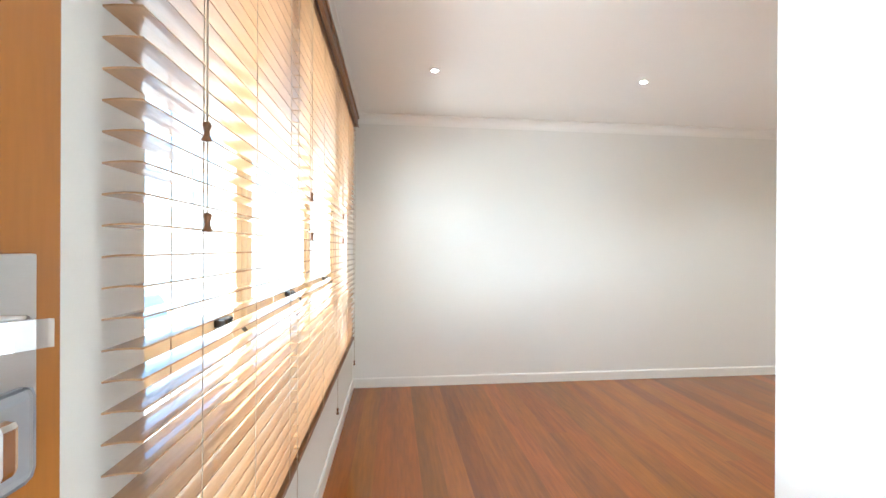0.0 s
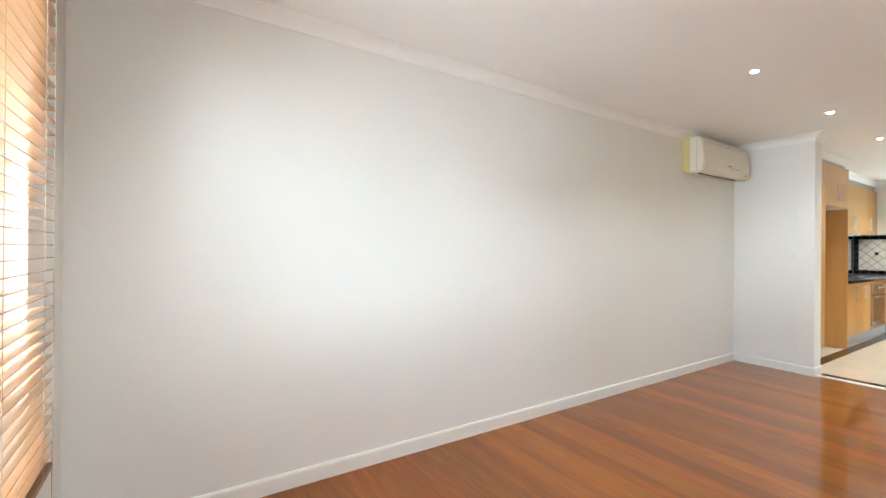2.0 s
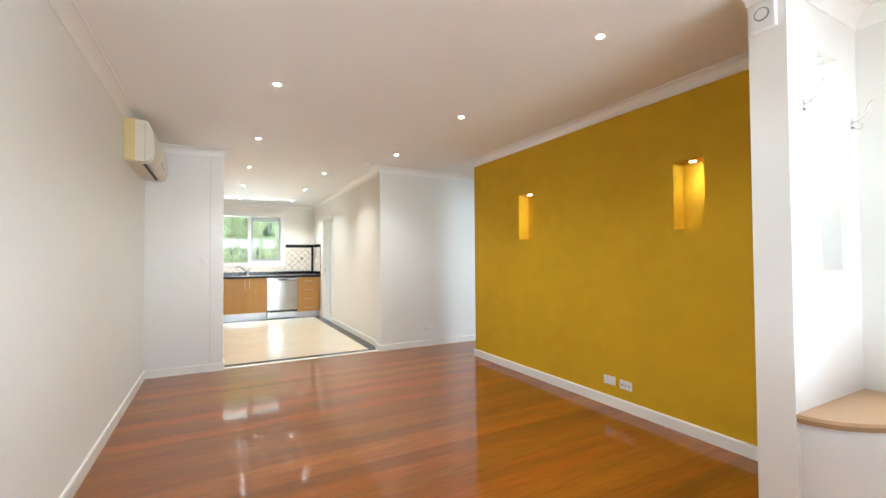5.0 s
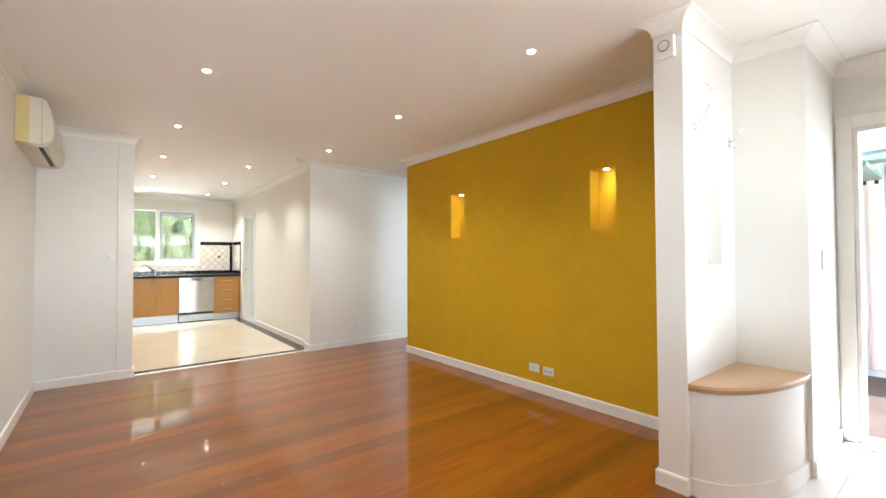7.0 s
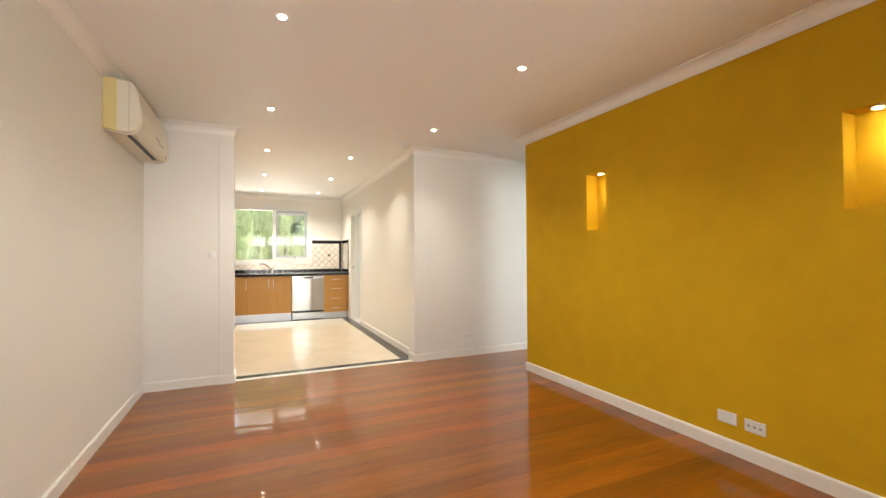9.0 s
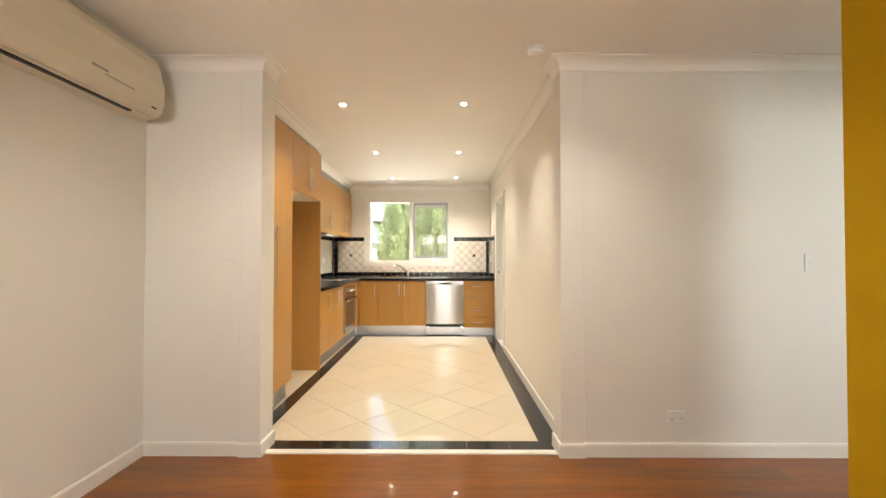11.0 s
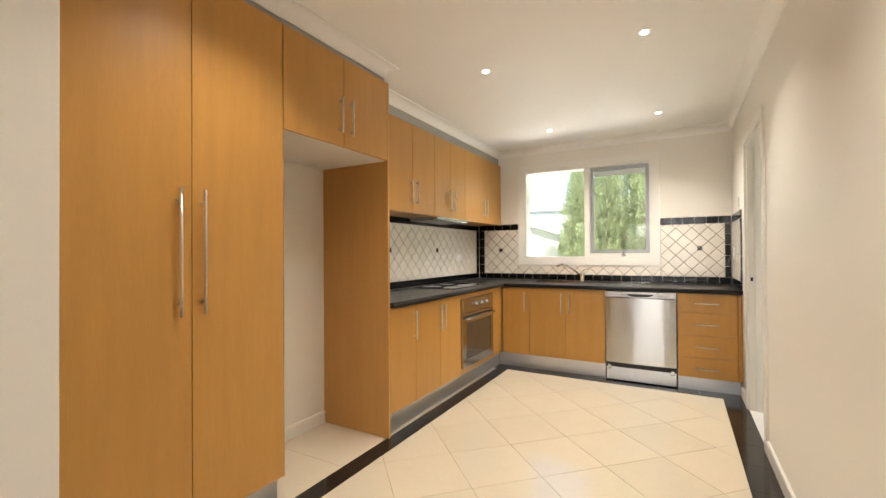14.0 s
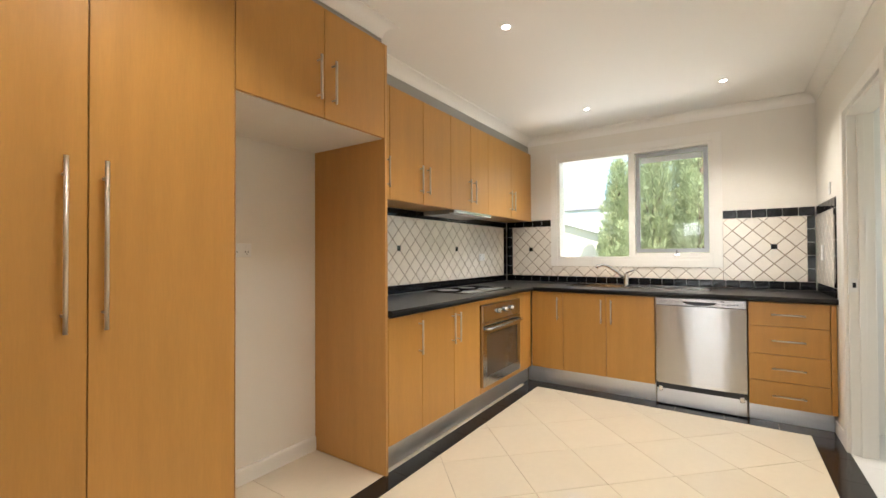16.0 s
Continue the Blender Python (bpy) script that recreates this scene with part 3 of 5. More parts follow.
# air conditioner remote and its wall holder
t = thing("remote_holder", (XN, 3.363, 1.24), "small white air conditioner remote in a wall holder", "remote holder")
part("holder", boxed(XN - 0.008, XN - 0.001, 3.335, 3.395, 1.215, 1.262, 0.004), M_WHITEP, t)
part("remote", boxed(XN - 0.016, XN - 0.009, 3.345, 3.390, 1.225, 1.275, 0.003), M_WHITEP, t, "white remote handset")
t = thing("wall_hook", (XN, 3.503, 1.68), "tiny white adhesive hook on the white wall", "hook")
part("pad", boxed(XN - 0.006, XN - 0.0005, 3.495, 3.512, 1.655, 1.70, 0.002), M_WHITEP, t)
part("peg", boxed(XN - 0.016, XN - 0.0065, 3.500, 3.507, 1.66, 1.672, 0.002), M_WHITEP, t)

# air conditioner: wedge-shaped case with a rounded front
ac = thing("air_conditioner", (4.56, YN, 2.07), "cream wall-mounted split air conditioner under the cornice", "air conditioner")
prof = [(0.0, 2.432), (0.0, 2.085), (-0.12, 2.065), (-0.172, 2.075), (-0.198, 2.10), (-0.212, 2.16), (-0.208, 2.25), (-0.188, 2.365), (-0.165, 2.42), (-0.14, 2.436)]
bm = prism(bmesh.new(), [(4.045, YN + o - 0.001, z) for o, z in prof], [(5.05, YN + o - 0.001, z) for o, z in prof])
bmesh.ops.bevel(bm, geom=[e for e in bm.edges if abs(e.verts[0].co.x - e.verts[1].co.x) < 1e-5], offset=0.012, segments=3, affect="EDGES")
part("case", bm, M_CREAMP, ac, smooth=False)
def ac_end(lo, hi, x0, x1, inset):
    """A slice of the case's end between two depths from the wall."""
    def cut(z_side):
        return [(o, z) for o, z in z_side if -hi <= o <= -lo]
    top, low = [(0.0, 2.432), (-0.075, 2.434), (-0.14, 2.430), (-0.165, 2.412), (-0.188, 2.358), (-0.205, 2.25)], [(-0.208, 2.16), (-0.195, 2.105), (-0.170, 2.082), (-0.12, 2.070), (-0.075, 2.077), (0.0, 2.090)]
    ring = cut(top) + cut(low)
    return prism(bmesh.new(), [(x0, YN + o - 0.002, 2.25 + (z - 2.25) * inset) for o, z in ring], [(x1, YN + o - 0.002, 2.25 + (z - 2.25)) for o, z in ring])


part("rear_cap", ac_end(0.0, 0.076, 4.026, 4.0445, 0.985), M_YELLOWED, ac, "yellowed plastic rear end cap")
part("side_cap", ac_end(0.074, 0.22, 4.030, 4.044, 0.955), M_CREAMP, ac, "cream plastic front end cap")
part("side_seam", boxed(4.0285, 4.0305, YN - 0.146, YN - 0.1435, 2.088, 2.415), M_GREYP, ac)
part("outlet_slot", boxed(4.075, 4.86, YN - 0.150, YN - 0.126, 2.058, 2.0665), M_BLACK, ac, "dark open air slot")
part("louvre", boxed(4.12, 4.98, YN - 0.170, YN - 0.155, 2.062, 2.071, 0.002), M_CREAMP, ac)
part("badge", boxed(4.52, 4.62, YN - 0.2145, YN - 0.212, 2.165, 2.178), M_GREYP, ac, "small grey badge")
part("indicator", boxed(4.945, 4.985, YN - 0.203, YN - 0.1975, 2.108, 2.128), M_BLACK, ac, "dark indicator window")
part("label_strip", boxed(4.60, 4.80, YN - 0.2145, YN - 0.2115, 2.150, 2.155), M_GREYP, ac)

# alarm siren and coat hooks at the entry
t = thing("alarm_siren", (0.73, 1.04, 2.28), "small white alarm siren box on the nib wall", "alarm siren")
part("body", boxed(0.685, 0.785, 1.0405, 1.075, 2.28, 2.395, 0.006), M_WHITEP, t)
part("ring", lathe(bmesh.new(), (0.735, 1.0755, 2.345), [(0.030, 0), (0.030, 0.004), (0.022, 0.004)], 24, "y"), M_GREYP, t, "round grey sounder ring")
part("cap", lathe(bmesh.new(), (0.735, 1.0755, 2.345), [(0.0245, 0.0042), (0.0245, 0.006), (0.010, 0.008)], 24, "y"), M_WHITEP, t)


def coat_hook(at, n, side):
    at, n, side = Vector(at), Vector(n), Vector(side)
    t = thing("coat_hook", at, "chrome double coat hook on the white wall", "coat hook", "coat hooks by the seat")
    q = [at + n * 0.001 + side * s + Vector((0, 0, z)) for s, z in ((-0.010, -0.028), (0.010, -0.028), (0.010, 0.028), (-0.010, 0.028))]
    part("plate", prism(bmesh.new(), q, [p + n * 0.005 for p in q]), M_CHROME, t)
    up = [at + n * o + Vector((0, 0, z)) for o, z in ((0.006, 0.005), (0.03, 0.012), (0.055, 0.035), (0.07, 0.075), (0.082, 0.10))]
    lo = [at + n * o + Vector((0, 0, z)) for o, z in ((0.006, -0.015), (0.025, -0.032), (0.042, -0.028), (0.05, -0.008))]
    part("prong", tube(bmesh.new(), up, 0.005), M_CHROME, t, smooth=True)
    part("prong", tube(bmesh.new(), lo, 0.005), M_CHROME, t, smooth=True)
    return t


coat_hook((0.657, 0.915, 1.93), (-1, 0, 0), (0, 1, 0))
coat_hook((0.657, 0.395, 1.92), (-1, 0, 0), (0, 1, 0))
t = thing("niche_light", (0.70, 0.64, 2.22), "tiny halogen light set in the top of the entry niche", "niche light", "niche lights")
part("rim", lathe(bmesh.new(), (0.70, 0.64, 2.22), [(0.024, -0.001), (0.030, -0.003), (0.028, -0.006), (0.022, -0.006)], 20), M_CHROME, t, smooth=True)
part("bulb", lathe(bmesh.new(), (0.70, 0.64, 2.22), [(0.021, -0.0065), (0.018, -0.009)], 16), M_LAMP, t)
data = bpy.data.lights.new("niche_beam", "SPOT")
data.energy, data.color, data.spot_size, data.spot_blend, data.shadow_soft_size = 0.5, (1.0, 0.86, 0.6), radians(110), 0.8, 0.015
new("niche_beam", data).matrix_world = look((0.70, 0.64, 2.208), (0.70, 0.64, 0))

# corner seat: a quarter-round ply top on a curved white base
seat = thing("corner_bench", (0.5, 0.6, 0), "built-in corner bench with a rounded plywood top and white curved base", "bench")


def quarter(rx, ry, n=48):
    return [(0.6565 - rx * math.sin(a), YY + 0.0005 + ry * math.cos(a)) for a in [math.pi / 2 * i / n for i in range(n + 1)]]


def quarter_slab(rx, ry, z0, z1):
    ring = [(0.6565, YY + 0.0005)] + quarter(rx, ry)
    return prism(bmesh.new(), [(x, y, z0) for x, y in ring], [(x, y, z1) for x, y in ring])


part("seat_base", quarter_slab(0.33, 0.69, 0, 0.535), M_WALL, seat)
part("seat_edge", quarter_slab(0.348, 0.72, 0.536, 0.556), M_PLYEDGE, seat, "layered plywood edge")
part("seat_top", quarter_slab(0.352, 0.724, 0.5565, 0.572), M_PLY, seat, "pale varnished plywood top")
outer, inner = quarter(0.345, 0.705), quarter(0.3305, 0.6905)
ring = outer + inner[::-1]
bm = prism(bmesh.new(), [(*p, 0.0) for p in ring], [(*p, 0.086) for p in ring])
part("skirting", bm, M_TRIM, seat, "cream curved skirting")

# front door, standing open against the street wall, and its frame
def door_trim(name, axis, a0, a1, z1, d, out, w=0.066, depth=0.016):
    f = thing(name, spot_at(axis, (a0 + a1) / 2, d, 0), "white painted timber architrave", "architrave", kind="structure")
    part("side_trim", oriented(axis, a0 - w, a0, d, d + out * depth, 0, z1 + w, 0.003), M_TRIM, f)
    part("side_trim", oriented(axis, a1, a1 + w, d, d + out * depth, 0, z1 + w, 0.003), M_TRIM, f)
    part("head_trim", oriented(axis, a0, a1, d, d + out * depth, z1, z1 + w, 0.003), M_TRIM, f)
    return f


door_trim("architrave_1", "x", FDOOR[0], FDOOR[1], FDOOR[3], -0.45, 1, 0.08)
jamb = thing("door_frame", (0.2, -0.52, 0), "white door frame with a chrome strike plate", "door frame", kind="structure")
part("jamb", boxed(0.185, 0.2095, -0.60, -0.451, 0, 2.06, 0.002), M_TRIM, jamb)
part("head", boxed(-0.59, 0.184, -0.60, -0.451, 2.035, 2.0595, 0.002), M_TRIM, jamb)
part("strike_plate", boxed(0.182, 0.1845, -0.50, -0.475, 1.02, 1.10), M_CHROME, jamb)
part("sill", boxed(-0.598, 0.184, -0.62, -0.46, 0.0, 0.02, 0.003), M_ALU, jamb, "silver metal door sill")
door = thing("front_door", (-0.66, -0.05, 0), "orange varnished timber front door standing open", "door", kind="structure")
part("leaf", boxed(-0.665, -0.627, -0.448, 0.352, 0.012, 2.03, 0.002), M_DOOR, door)
lock = part("lock_plate", boxed(-0.6265, -0.622, 0.262, 0.324, 1.135, 1.279, 0.0015), M_ALU, door, "satin silver lock plate")
part("spindle", lathe(bmesh.new(), (-0.6215, 0.275, 1.238), [(0.011, 0), (0.010, 0.008), (0.006, 0.010), (0.006, 0.03)], 20, "x"), M_CHROME, lock, smooth=True)
bm = bmesh.new()
arc = [(-0.597, 0.258, 1.233), (-0.588, 0.264, 1.2335), (-0.583, 0.272, 1.2335), (-0.582, 0.279, 1.233), (-0.583, 0.285, 1.232)]
for (a, b), k in zip(zip(arc, arc[1:]), range(4)):
    prism(bm, [(a[0], a[1], a[2] - 0.0085), (a[0] - 0.006, a[1] + 0.002, a[2] - 0.0085), (a[0] - 0.006, a[1] + 0.002, a[2] + 0.0085), (a[0], a[1], a[2] + 0.0085)], [(b[0], b[1], b[2] - 0.0085), (b[0] - 0.006, b[1] + 0.002, b[2] - 0.0085), (b[0] - 0.006, b[1] + 0.002, b[2] + 0.0085), (b[0], b[1], b[2] + 0.0085)])
bmesh.ops.remove_doubles(bm, verts=bm.verts[:], dist=1e-5)
part("lever", bm, M_CHROME, lock, "curved flat chrome lever")
dead = part("deadlock_plate", boxed(-0.6265, -0.616, 0.255, 0.3185, 1.128, 1.192, 0.008), M_GREYP, door, "grey bronze deadlock plate")
part("snib", boxed(-0.6155, -0.604, 0.272, 0.290, 1.145, 1.180, 0.005), M_CHROME, dead)

# street window: cream frame, three bays with a transom, glass
w = thing("window_1", (XW - 0.12, 2.02, 0.62), "wide cream-framed street window in three bays", "window", kind="structure")
y0, y1, z0, z1 = WIN
fx0, fx1 = XW - 0.17, XW - 0.10
part("window_frame", boxed(fx0, fx1, y0, y1, z0, z0 + 0.05, 0.003), M_FRAMEC, w)
part("window_frame", boxed(fx0, fx1, y0, y1, z1 - 0.05, z1, 0.003), M_FRAMEC, w)
for y in (y0, y1 - 0.05, 1.44, 2.43):
    part("mullion", boxed(fx0 + 0.002, fx1 - 0.002, y, y + 0.05, z0 + 0.05, z1 - 0.05, 0.003), M_FRAMEC, w)
for a, b in ((0.74, 1.44), (1.49, 2.43), (2.48, 3.37)):
    part("transom", boxed(fx0 + 0.004, fx1 - 0.004, a, b, 1.00, 1.05, 0.003), M_FRAMEC, w)
    part("pane", boxed(fx0 + 0.03, fx0 + 0.034, a, b, z0 + 0.05, 1.00), M_GLASS, w).visible_shadow = False
    sash = part("sash", wall_boxes("y", a + 0.004, b - 0.004, fx0 + 0.012, fx0 + 0.052, 1.054, z1 - 0.054, [(a + 0.05, b - 0.05, 1.105, z1 - 0.10)]), M_FRAMEC, w)
    part("pane", boxed(fx0 + 0.03, fx0 + 0.034, a + 0.051, b - 0.051, 1.106, z1 - 0.101), M_GLASS, sash).visible_shadow = False
    part("winder_box", boxed(fx0 + 0.0525, fx0 + 0.085, a + 0.485, a + 0.545, 1.06, 1.085, 0.005), M_BLACK, sash, "black winder")
    part("winder_crank", tube(bmesh.new(), [(fx0 + 0.086, a + 0.52, 1.075), (fx0 + 0.10, a + 0.55, 1.06), (fx0 + 0.105, a + 0.59, 1.03)], 0.006), M_BLACK, sash)
part("window_sill", boxed(XW - 0.10, XW + 0.0, y0, y1, z0 - 0.02, z0 + 0.0, 0.003), M_TRIM, w)


# timber venetian blinds, slats open, tilted up towards the room
SLAT_W, PITCH = 0.048, 0.0395
def slat_mesh(length):
    bm = bmesh.new()
    n = 4
    up, lo = [], []
    tilt = radians(3)
    for i in range(n + 1):
        u = (i / n - 0.5) * SLAT_W
        crown = 0.0016 * (1 - (2 * i / n - 1) ** 2)
        up.append((u * math.cos(tilt) - (crown + 0.0013) * math.sin(tilt), (crown + 0.0013) * math.cos(tilt) + u * math.sin(tilt)))
        lo.append((u * math.cos(tilt) - (crown - 0.0013) * math.sin(tilt), (crown - 0.0013) * math.cos(tilt) + u * math.sin(tilt)))
    ring = up + lo[::-1]
    prism(bm, [(x, 0, z) for x, z in ring], [(x, length, z) for x, z in ring])
    return to_mesh(bm, "slat", M_SLAT)


XB = XW + 0.034
def blind(a, b):
    t = thing("venetian_blind", (XB, (a + b) / 2, 0.55), "honey-stained timber venetian blind with open slats", "blind", "blinds at the street window")
    me = slat_mesh(b - a)
    z = 0.60
    while z < 2.25:
        piece("slat", me, t, (XB, a, z))
        z += PITCH
    part("bottom_rail", boxed(XB - 0.025, XB + 0.025, a, b, 0.548, 0.568, 0.003), M_DARKWOOD, t)
    part("head_rail", boxed(XB - 0.028, XB + 0.022, a, b, 2.262, 2.315), M_DARKWOOD, t)
    for y in (a + 0.17, (a + b) / 2, b - 0.12):
        part("ladder_cord", tube(bmesh.new(), [(XB + 0.024, y, 0.56), (XB + 0.024, y, 2.27)], 0.0011, 5), M_CORD, t)
        part("ladder_cord", tube(bmesh.new(), [(XB - 0.026, y, 0.56), (XB - 0.026, y, 2.27)], 0.0011, 5), M_CORD, t)
    for k, (dy, z) in enumerate(((0.165, 1.475), (0.168, 1.325))):
        part("tilt_cord", tube(bmesh.new(), [(XB + 0.031, a + dy, z), (XB + 0.031, a + dy, 2.27)], 0.0012, 5), M_CORD, t)
        part("toggle", lathe(bmesh.new(), (XB + 0.031, a + dy, z), [(0.006, 0.015), (0.0075, 0.010), (0.0048, 0.002), (0.0052, -0.006), (0.0085, -0.014), (0.0075, -0.016)], 12), M_DARKWOOD, t, "turned timber toggle", smooth=True)
    zc = 0.37
    part("lift_cord", tube(bmesh.new(), [(XB + 0.031, b - 0.05, zc), (XB + 0.031, b - 0.05, 2.27)], 0.0012, 5), M_CORD, t)
    part("cord_weight", lathe(bmesh.new(), (XB + 0.031, b - 0.05, zc), [(0.006, 0.015), (0.0075, 0.010), (0.0048, 0.002), (0.0052, -0.006), (0.0085, -0.016), (0.0075, -0.02)], 12), M_DARKWOOD, t, "turned timber cord weight", smooth=True)
    return t


for a, b in ((0.58, 1.468), (1.476, 2.458), (2.466, 3.45)):
    blind(a, b)
val = thing("blind_valance", (XW + 0.05, 2.0, 2.25), "dark-stained timber valance along the top of the blinds", "valance")
part("board", boxed(XW + 0.066, XW + 0.078, 0.55, 3.47, 2.262, 2.345, 0.002), M_DARKWOOD, val)
part("moulding", boxed(XW + 0.0785, XW + 0.088, 0.545, 3.475, 2.325, 2.35, 0.004), M_DARKWOOD, val)
part("moulding", boxed(XW + 0.0785, XW + 0.085, 0.545, 3.475, 2.258, 2.272, 0.003), M_DARKWOOD, val)
part("return_board", boxed(XW + 0.001, XW + 0.065, 3.459, 3.47, 2.262, 2.345, 0.002), M_DARKWOOD, val)
part("return_board", boxed(XW + 0.001, XW + 0.065, 0.55, 0.561, 2.262, 2.345, 0.002), M_DARKWOOD, val)


# ---- kitchen cabinets ----
FL, FB = 3.39, 9.20   # fronts of the cabinet-wall run and of the garden-wall run


def bar_handle(parent, axis, a0, a1, d, z0, z1, r=0.006):
    """A steel bar on two posts in front of the plane d."""
    h = part("handle", rod(bmesh.new(), spot_at(axis, a0, d - 0.032, z0), spot_at(axis, a1, d - 0.032, z1), r), M_HANDLE, parent, "brushed steel bar handle", smooth=True)
    p, q = spot_at(axis, a0, d, z0), spot_at(axis, a1, d, z1)
    back = spot_at(axis, 0, -0.030, 0)
    for f in (0.1, 0.9):
        s = p.lerp(q, f)
        part("post", rod(bmesh.new(), s + back * -0.0 + spot_at(axis, 0, -0.0005, 0), s + back, r * 0.75), M_HANDLE, h)
    return h


def cabinet(name, axis, a0, a1, d, back, z0, z1, doors, label, category="cabinet", group="", side=None):
    """Doors are (a0, a1, z0, z1, handle) with handle (a0, a1, z0, z1)."""
    t = thing(name, spot_at(axis, (a0 + a1) / 2, (d + back) / 2, z0), label, category, group)
    part("body", oriented(axis, a0 + 0.0015, a1 - 0.0015, d + 0.020, back - 0.002, z0, z1), side or M_BEECHR, t)
    for b0, b1, y0, y1, h in doors:
        leaf = part("drawer" if h and h[0] != h[1] else "door", oriented(axis, b0 + 0.0015, b1 - 0.0015, d, d + 0.018, y0 + 0.0015, y1 - 0.0015, 0.0012, 1), M_BEECH, t)
        if h:
            bar_handle(leaf, axis, h[0], h[1], d, h[2], h[3])
    return t


G = "beech kitchen cabinets"
cabinet("pantry_cabinet", "x", 5.375, 6.298, FL, YK, 0.15, 2.375, [
    (5.41, 5.853, 0.15, 2.375, (5.795, 5.795, 0.995, 1.495)), (5.853, 6.297, 0.15, 2.375, (5.889, 5.889, 0.995, 1.495))],
    "tall beech veneer pantry cabinet with two doors and long steel handles", group=G)
cabinet("overhead_cabinet", "x", 6.298, 7.146, FL, YK, 1.864, 2.375, [
    (6.299, 6.73, 1.852, 2.375, (6.688, 6.688, 1.925, 2.13)), (6.73, 7.145, 1.852, 2.375, (6.775, 6.775, 1.925, 2.13))],
    "beech overhead cabinet above the empty fridge recess", group=G)
solid("recess_lining", boxed(6.30, 7.146, FL + 0.02, YK - 0.002, 1.8515, 1.8635), M_CARC, "white melamine underside above the fridge recess", "cabinet lining")
solid("end_panel", boxed(7.147, 7.166, FL, YK - 0.001, 0.0, 2.375, 0.001, 1), M_BEECHR, "full-height beech end panel beside the fridge recess", "end panel")
solid("end_panel", boxed(6.2985, 6.3, FL + 0.001, YK - 0.001, 0.15, 1.851), M_BEECHR, "beech side of the pantry in the fridge recess", "end panel")

cabinet("base_cabinet", "x", 7.167, 7.48, FL, YK - 0.01, 0.15, 0.862, [(7.169, 7.48, 0.15, 0.858, (7.447, 7.447, 0.61, 0.815))], "single-door beech base cabinet under the black benchtop", group=G)
cabinet("base_cabinet", "x", 7.48, 8.205, FL, YK - 0.01, 0.15, 0.862, [(7.48, 7.842, 0.15, 0.858, (7.812, 7.812, 0.61, 0.815)), (7.842, 8.205, 0.15, 0.858, (7.882, 7.882, 0.61, 0.815))], "two-door beech base cabinet under the black benchtop", group=G)
cabinet("oven_cabinet", "x", 8.205, 8.90, FL, YK - 0.01, 0.15, 0.862, [(8.205, 8.90, 0.15, 0.195, None), (8.205, 8.90, 0.822, 0.858, None)], "beech cabinet that houses the oven", group=G)
cabinet("corner_cabinet", "x", 8.90, FB + 0.0, FL, YK - 0.01, 0.15, 0.862, [(8.90, FB - 0.004, 0.15, 0.858, None)], "plain beech corner panel of the base cabinets", group=G)
cabinet("base_cabinet", "y", 3.085, FL - 0.004, FB, XE - 0.01, 0.15, 0.862, [(3.085, FL - 0.006, 0.15, 0.858, (3.13, 3.13, 0.61, 0.815))], "single-door beech base cabinet under the black benchtop", group=G)
cabinet("sink_cabinet", "y", 2.33, 3.085, FB, XE - 0.01, 0.15, 0.862, [(2.708, 3.085, 0.15, 0.858, (2.745, 2.745, 0.61, 0.815)), (2.33, 2.708, 0.15, 0.858, (2.663, 2.663, 0.61, 0.815))], "two-door beech cabinet under the sink", group=G)
cabinet("drawer_cabinet", "y", YR + 0.002, 1.718, FB, XE - 0.01, 0.12, 0.862, [
    (1.272, 1.716, 0.69, 0.858, (1.40, 1.585, 0.775, 0.775)), (1.272, 1.716, 0.49, 0.69, (1.40, 1.585, 0.592, 0.592)),
    (1.272, 1.716, 0.30, 0.49, (1.40, 1.585, 0.395, 0.395)), (1.272, 1.716, 0.12, 0.30, (1.40, 1.585, 0.205, 0.205)), (YR + 0.002, 1.270, 0.12, 0.858, None)],
    "beech cabinet with four drawers and horizontal steel handles", group=G)


def kick(axis, a0, a1, d):
    return solid("kickboard", oriented(axis, a0, a1, d, d + 0.014, 0.0, 0.148, 0.001, 1), M_ALU, "brushed aluminium kickboard under the cabinets", "kickboard")


kick("x", 5.375, 6.297, FL + 0.05)
kick("x", 7.167, FB + 0.034, FL + 0.05)
kick("y", 2.332, FL + 0.049, FB + 0.05)
kick("y", YR + 0.016, 1.716, FB + 0.05)

UL, UZ0, UZ1 = 3.665, 1.575, 2.33
cabinet("wall_cabinet", "x", 7.167, 7.50, UL, YK - 0.012, UZ0, UZ1, [(7.168, 7.50, UZ0, UZ1, (7.465, 7.465, 1.65, 1.85))], "single-door beech wall cabinet", group=G)
for a0, a1, b in ((7.50, 8.235, "beech two-door wall cabinet above the splashback"), (8.235, 8.87, "beech two-door wall cabinet above the rangehood"), (8.87, 9.865, "beech two-door wall cabinet beside the window")):
    m = (a0 + a1) / 2
    cabinet("wall_cabinet", "x", a0, a1, UL, YK - 0.012, UZ0, UZ1, [(a0, m, UZ0, UZ1, (m - 0.042, m - 0.042, 1.65, 1.85)), (m, a1, UZ0, UZ1, (m + 0.042, m + 0.042, 1.65, 1.85))], b, group=G)
solid("filler_panel", boxed(9.866, XE - 0.001, UL + 0.004, UL + 0.02, UZ0, UZ1), M_BEECH, "narrow beech filler strip by the garden wall", "filler panel")
hood = thing("rangehood", (8.55, 3.8, UZ0), "slim slide-out stainless rangehood under the wall cabinets", "rangehood")
part("body", boxed(8.25, 8.86, UL + 0.022, YK - 0.03, UZ0 - 0.035, UZ0 - 0.001), M_GREYP, hood)
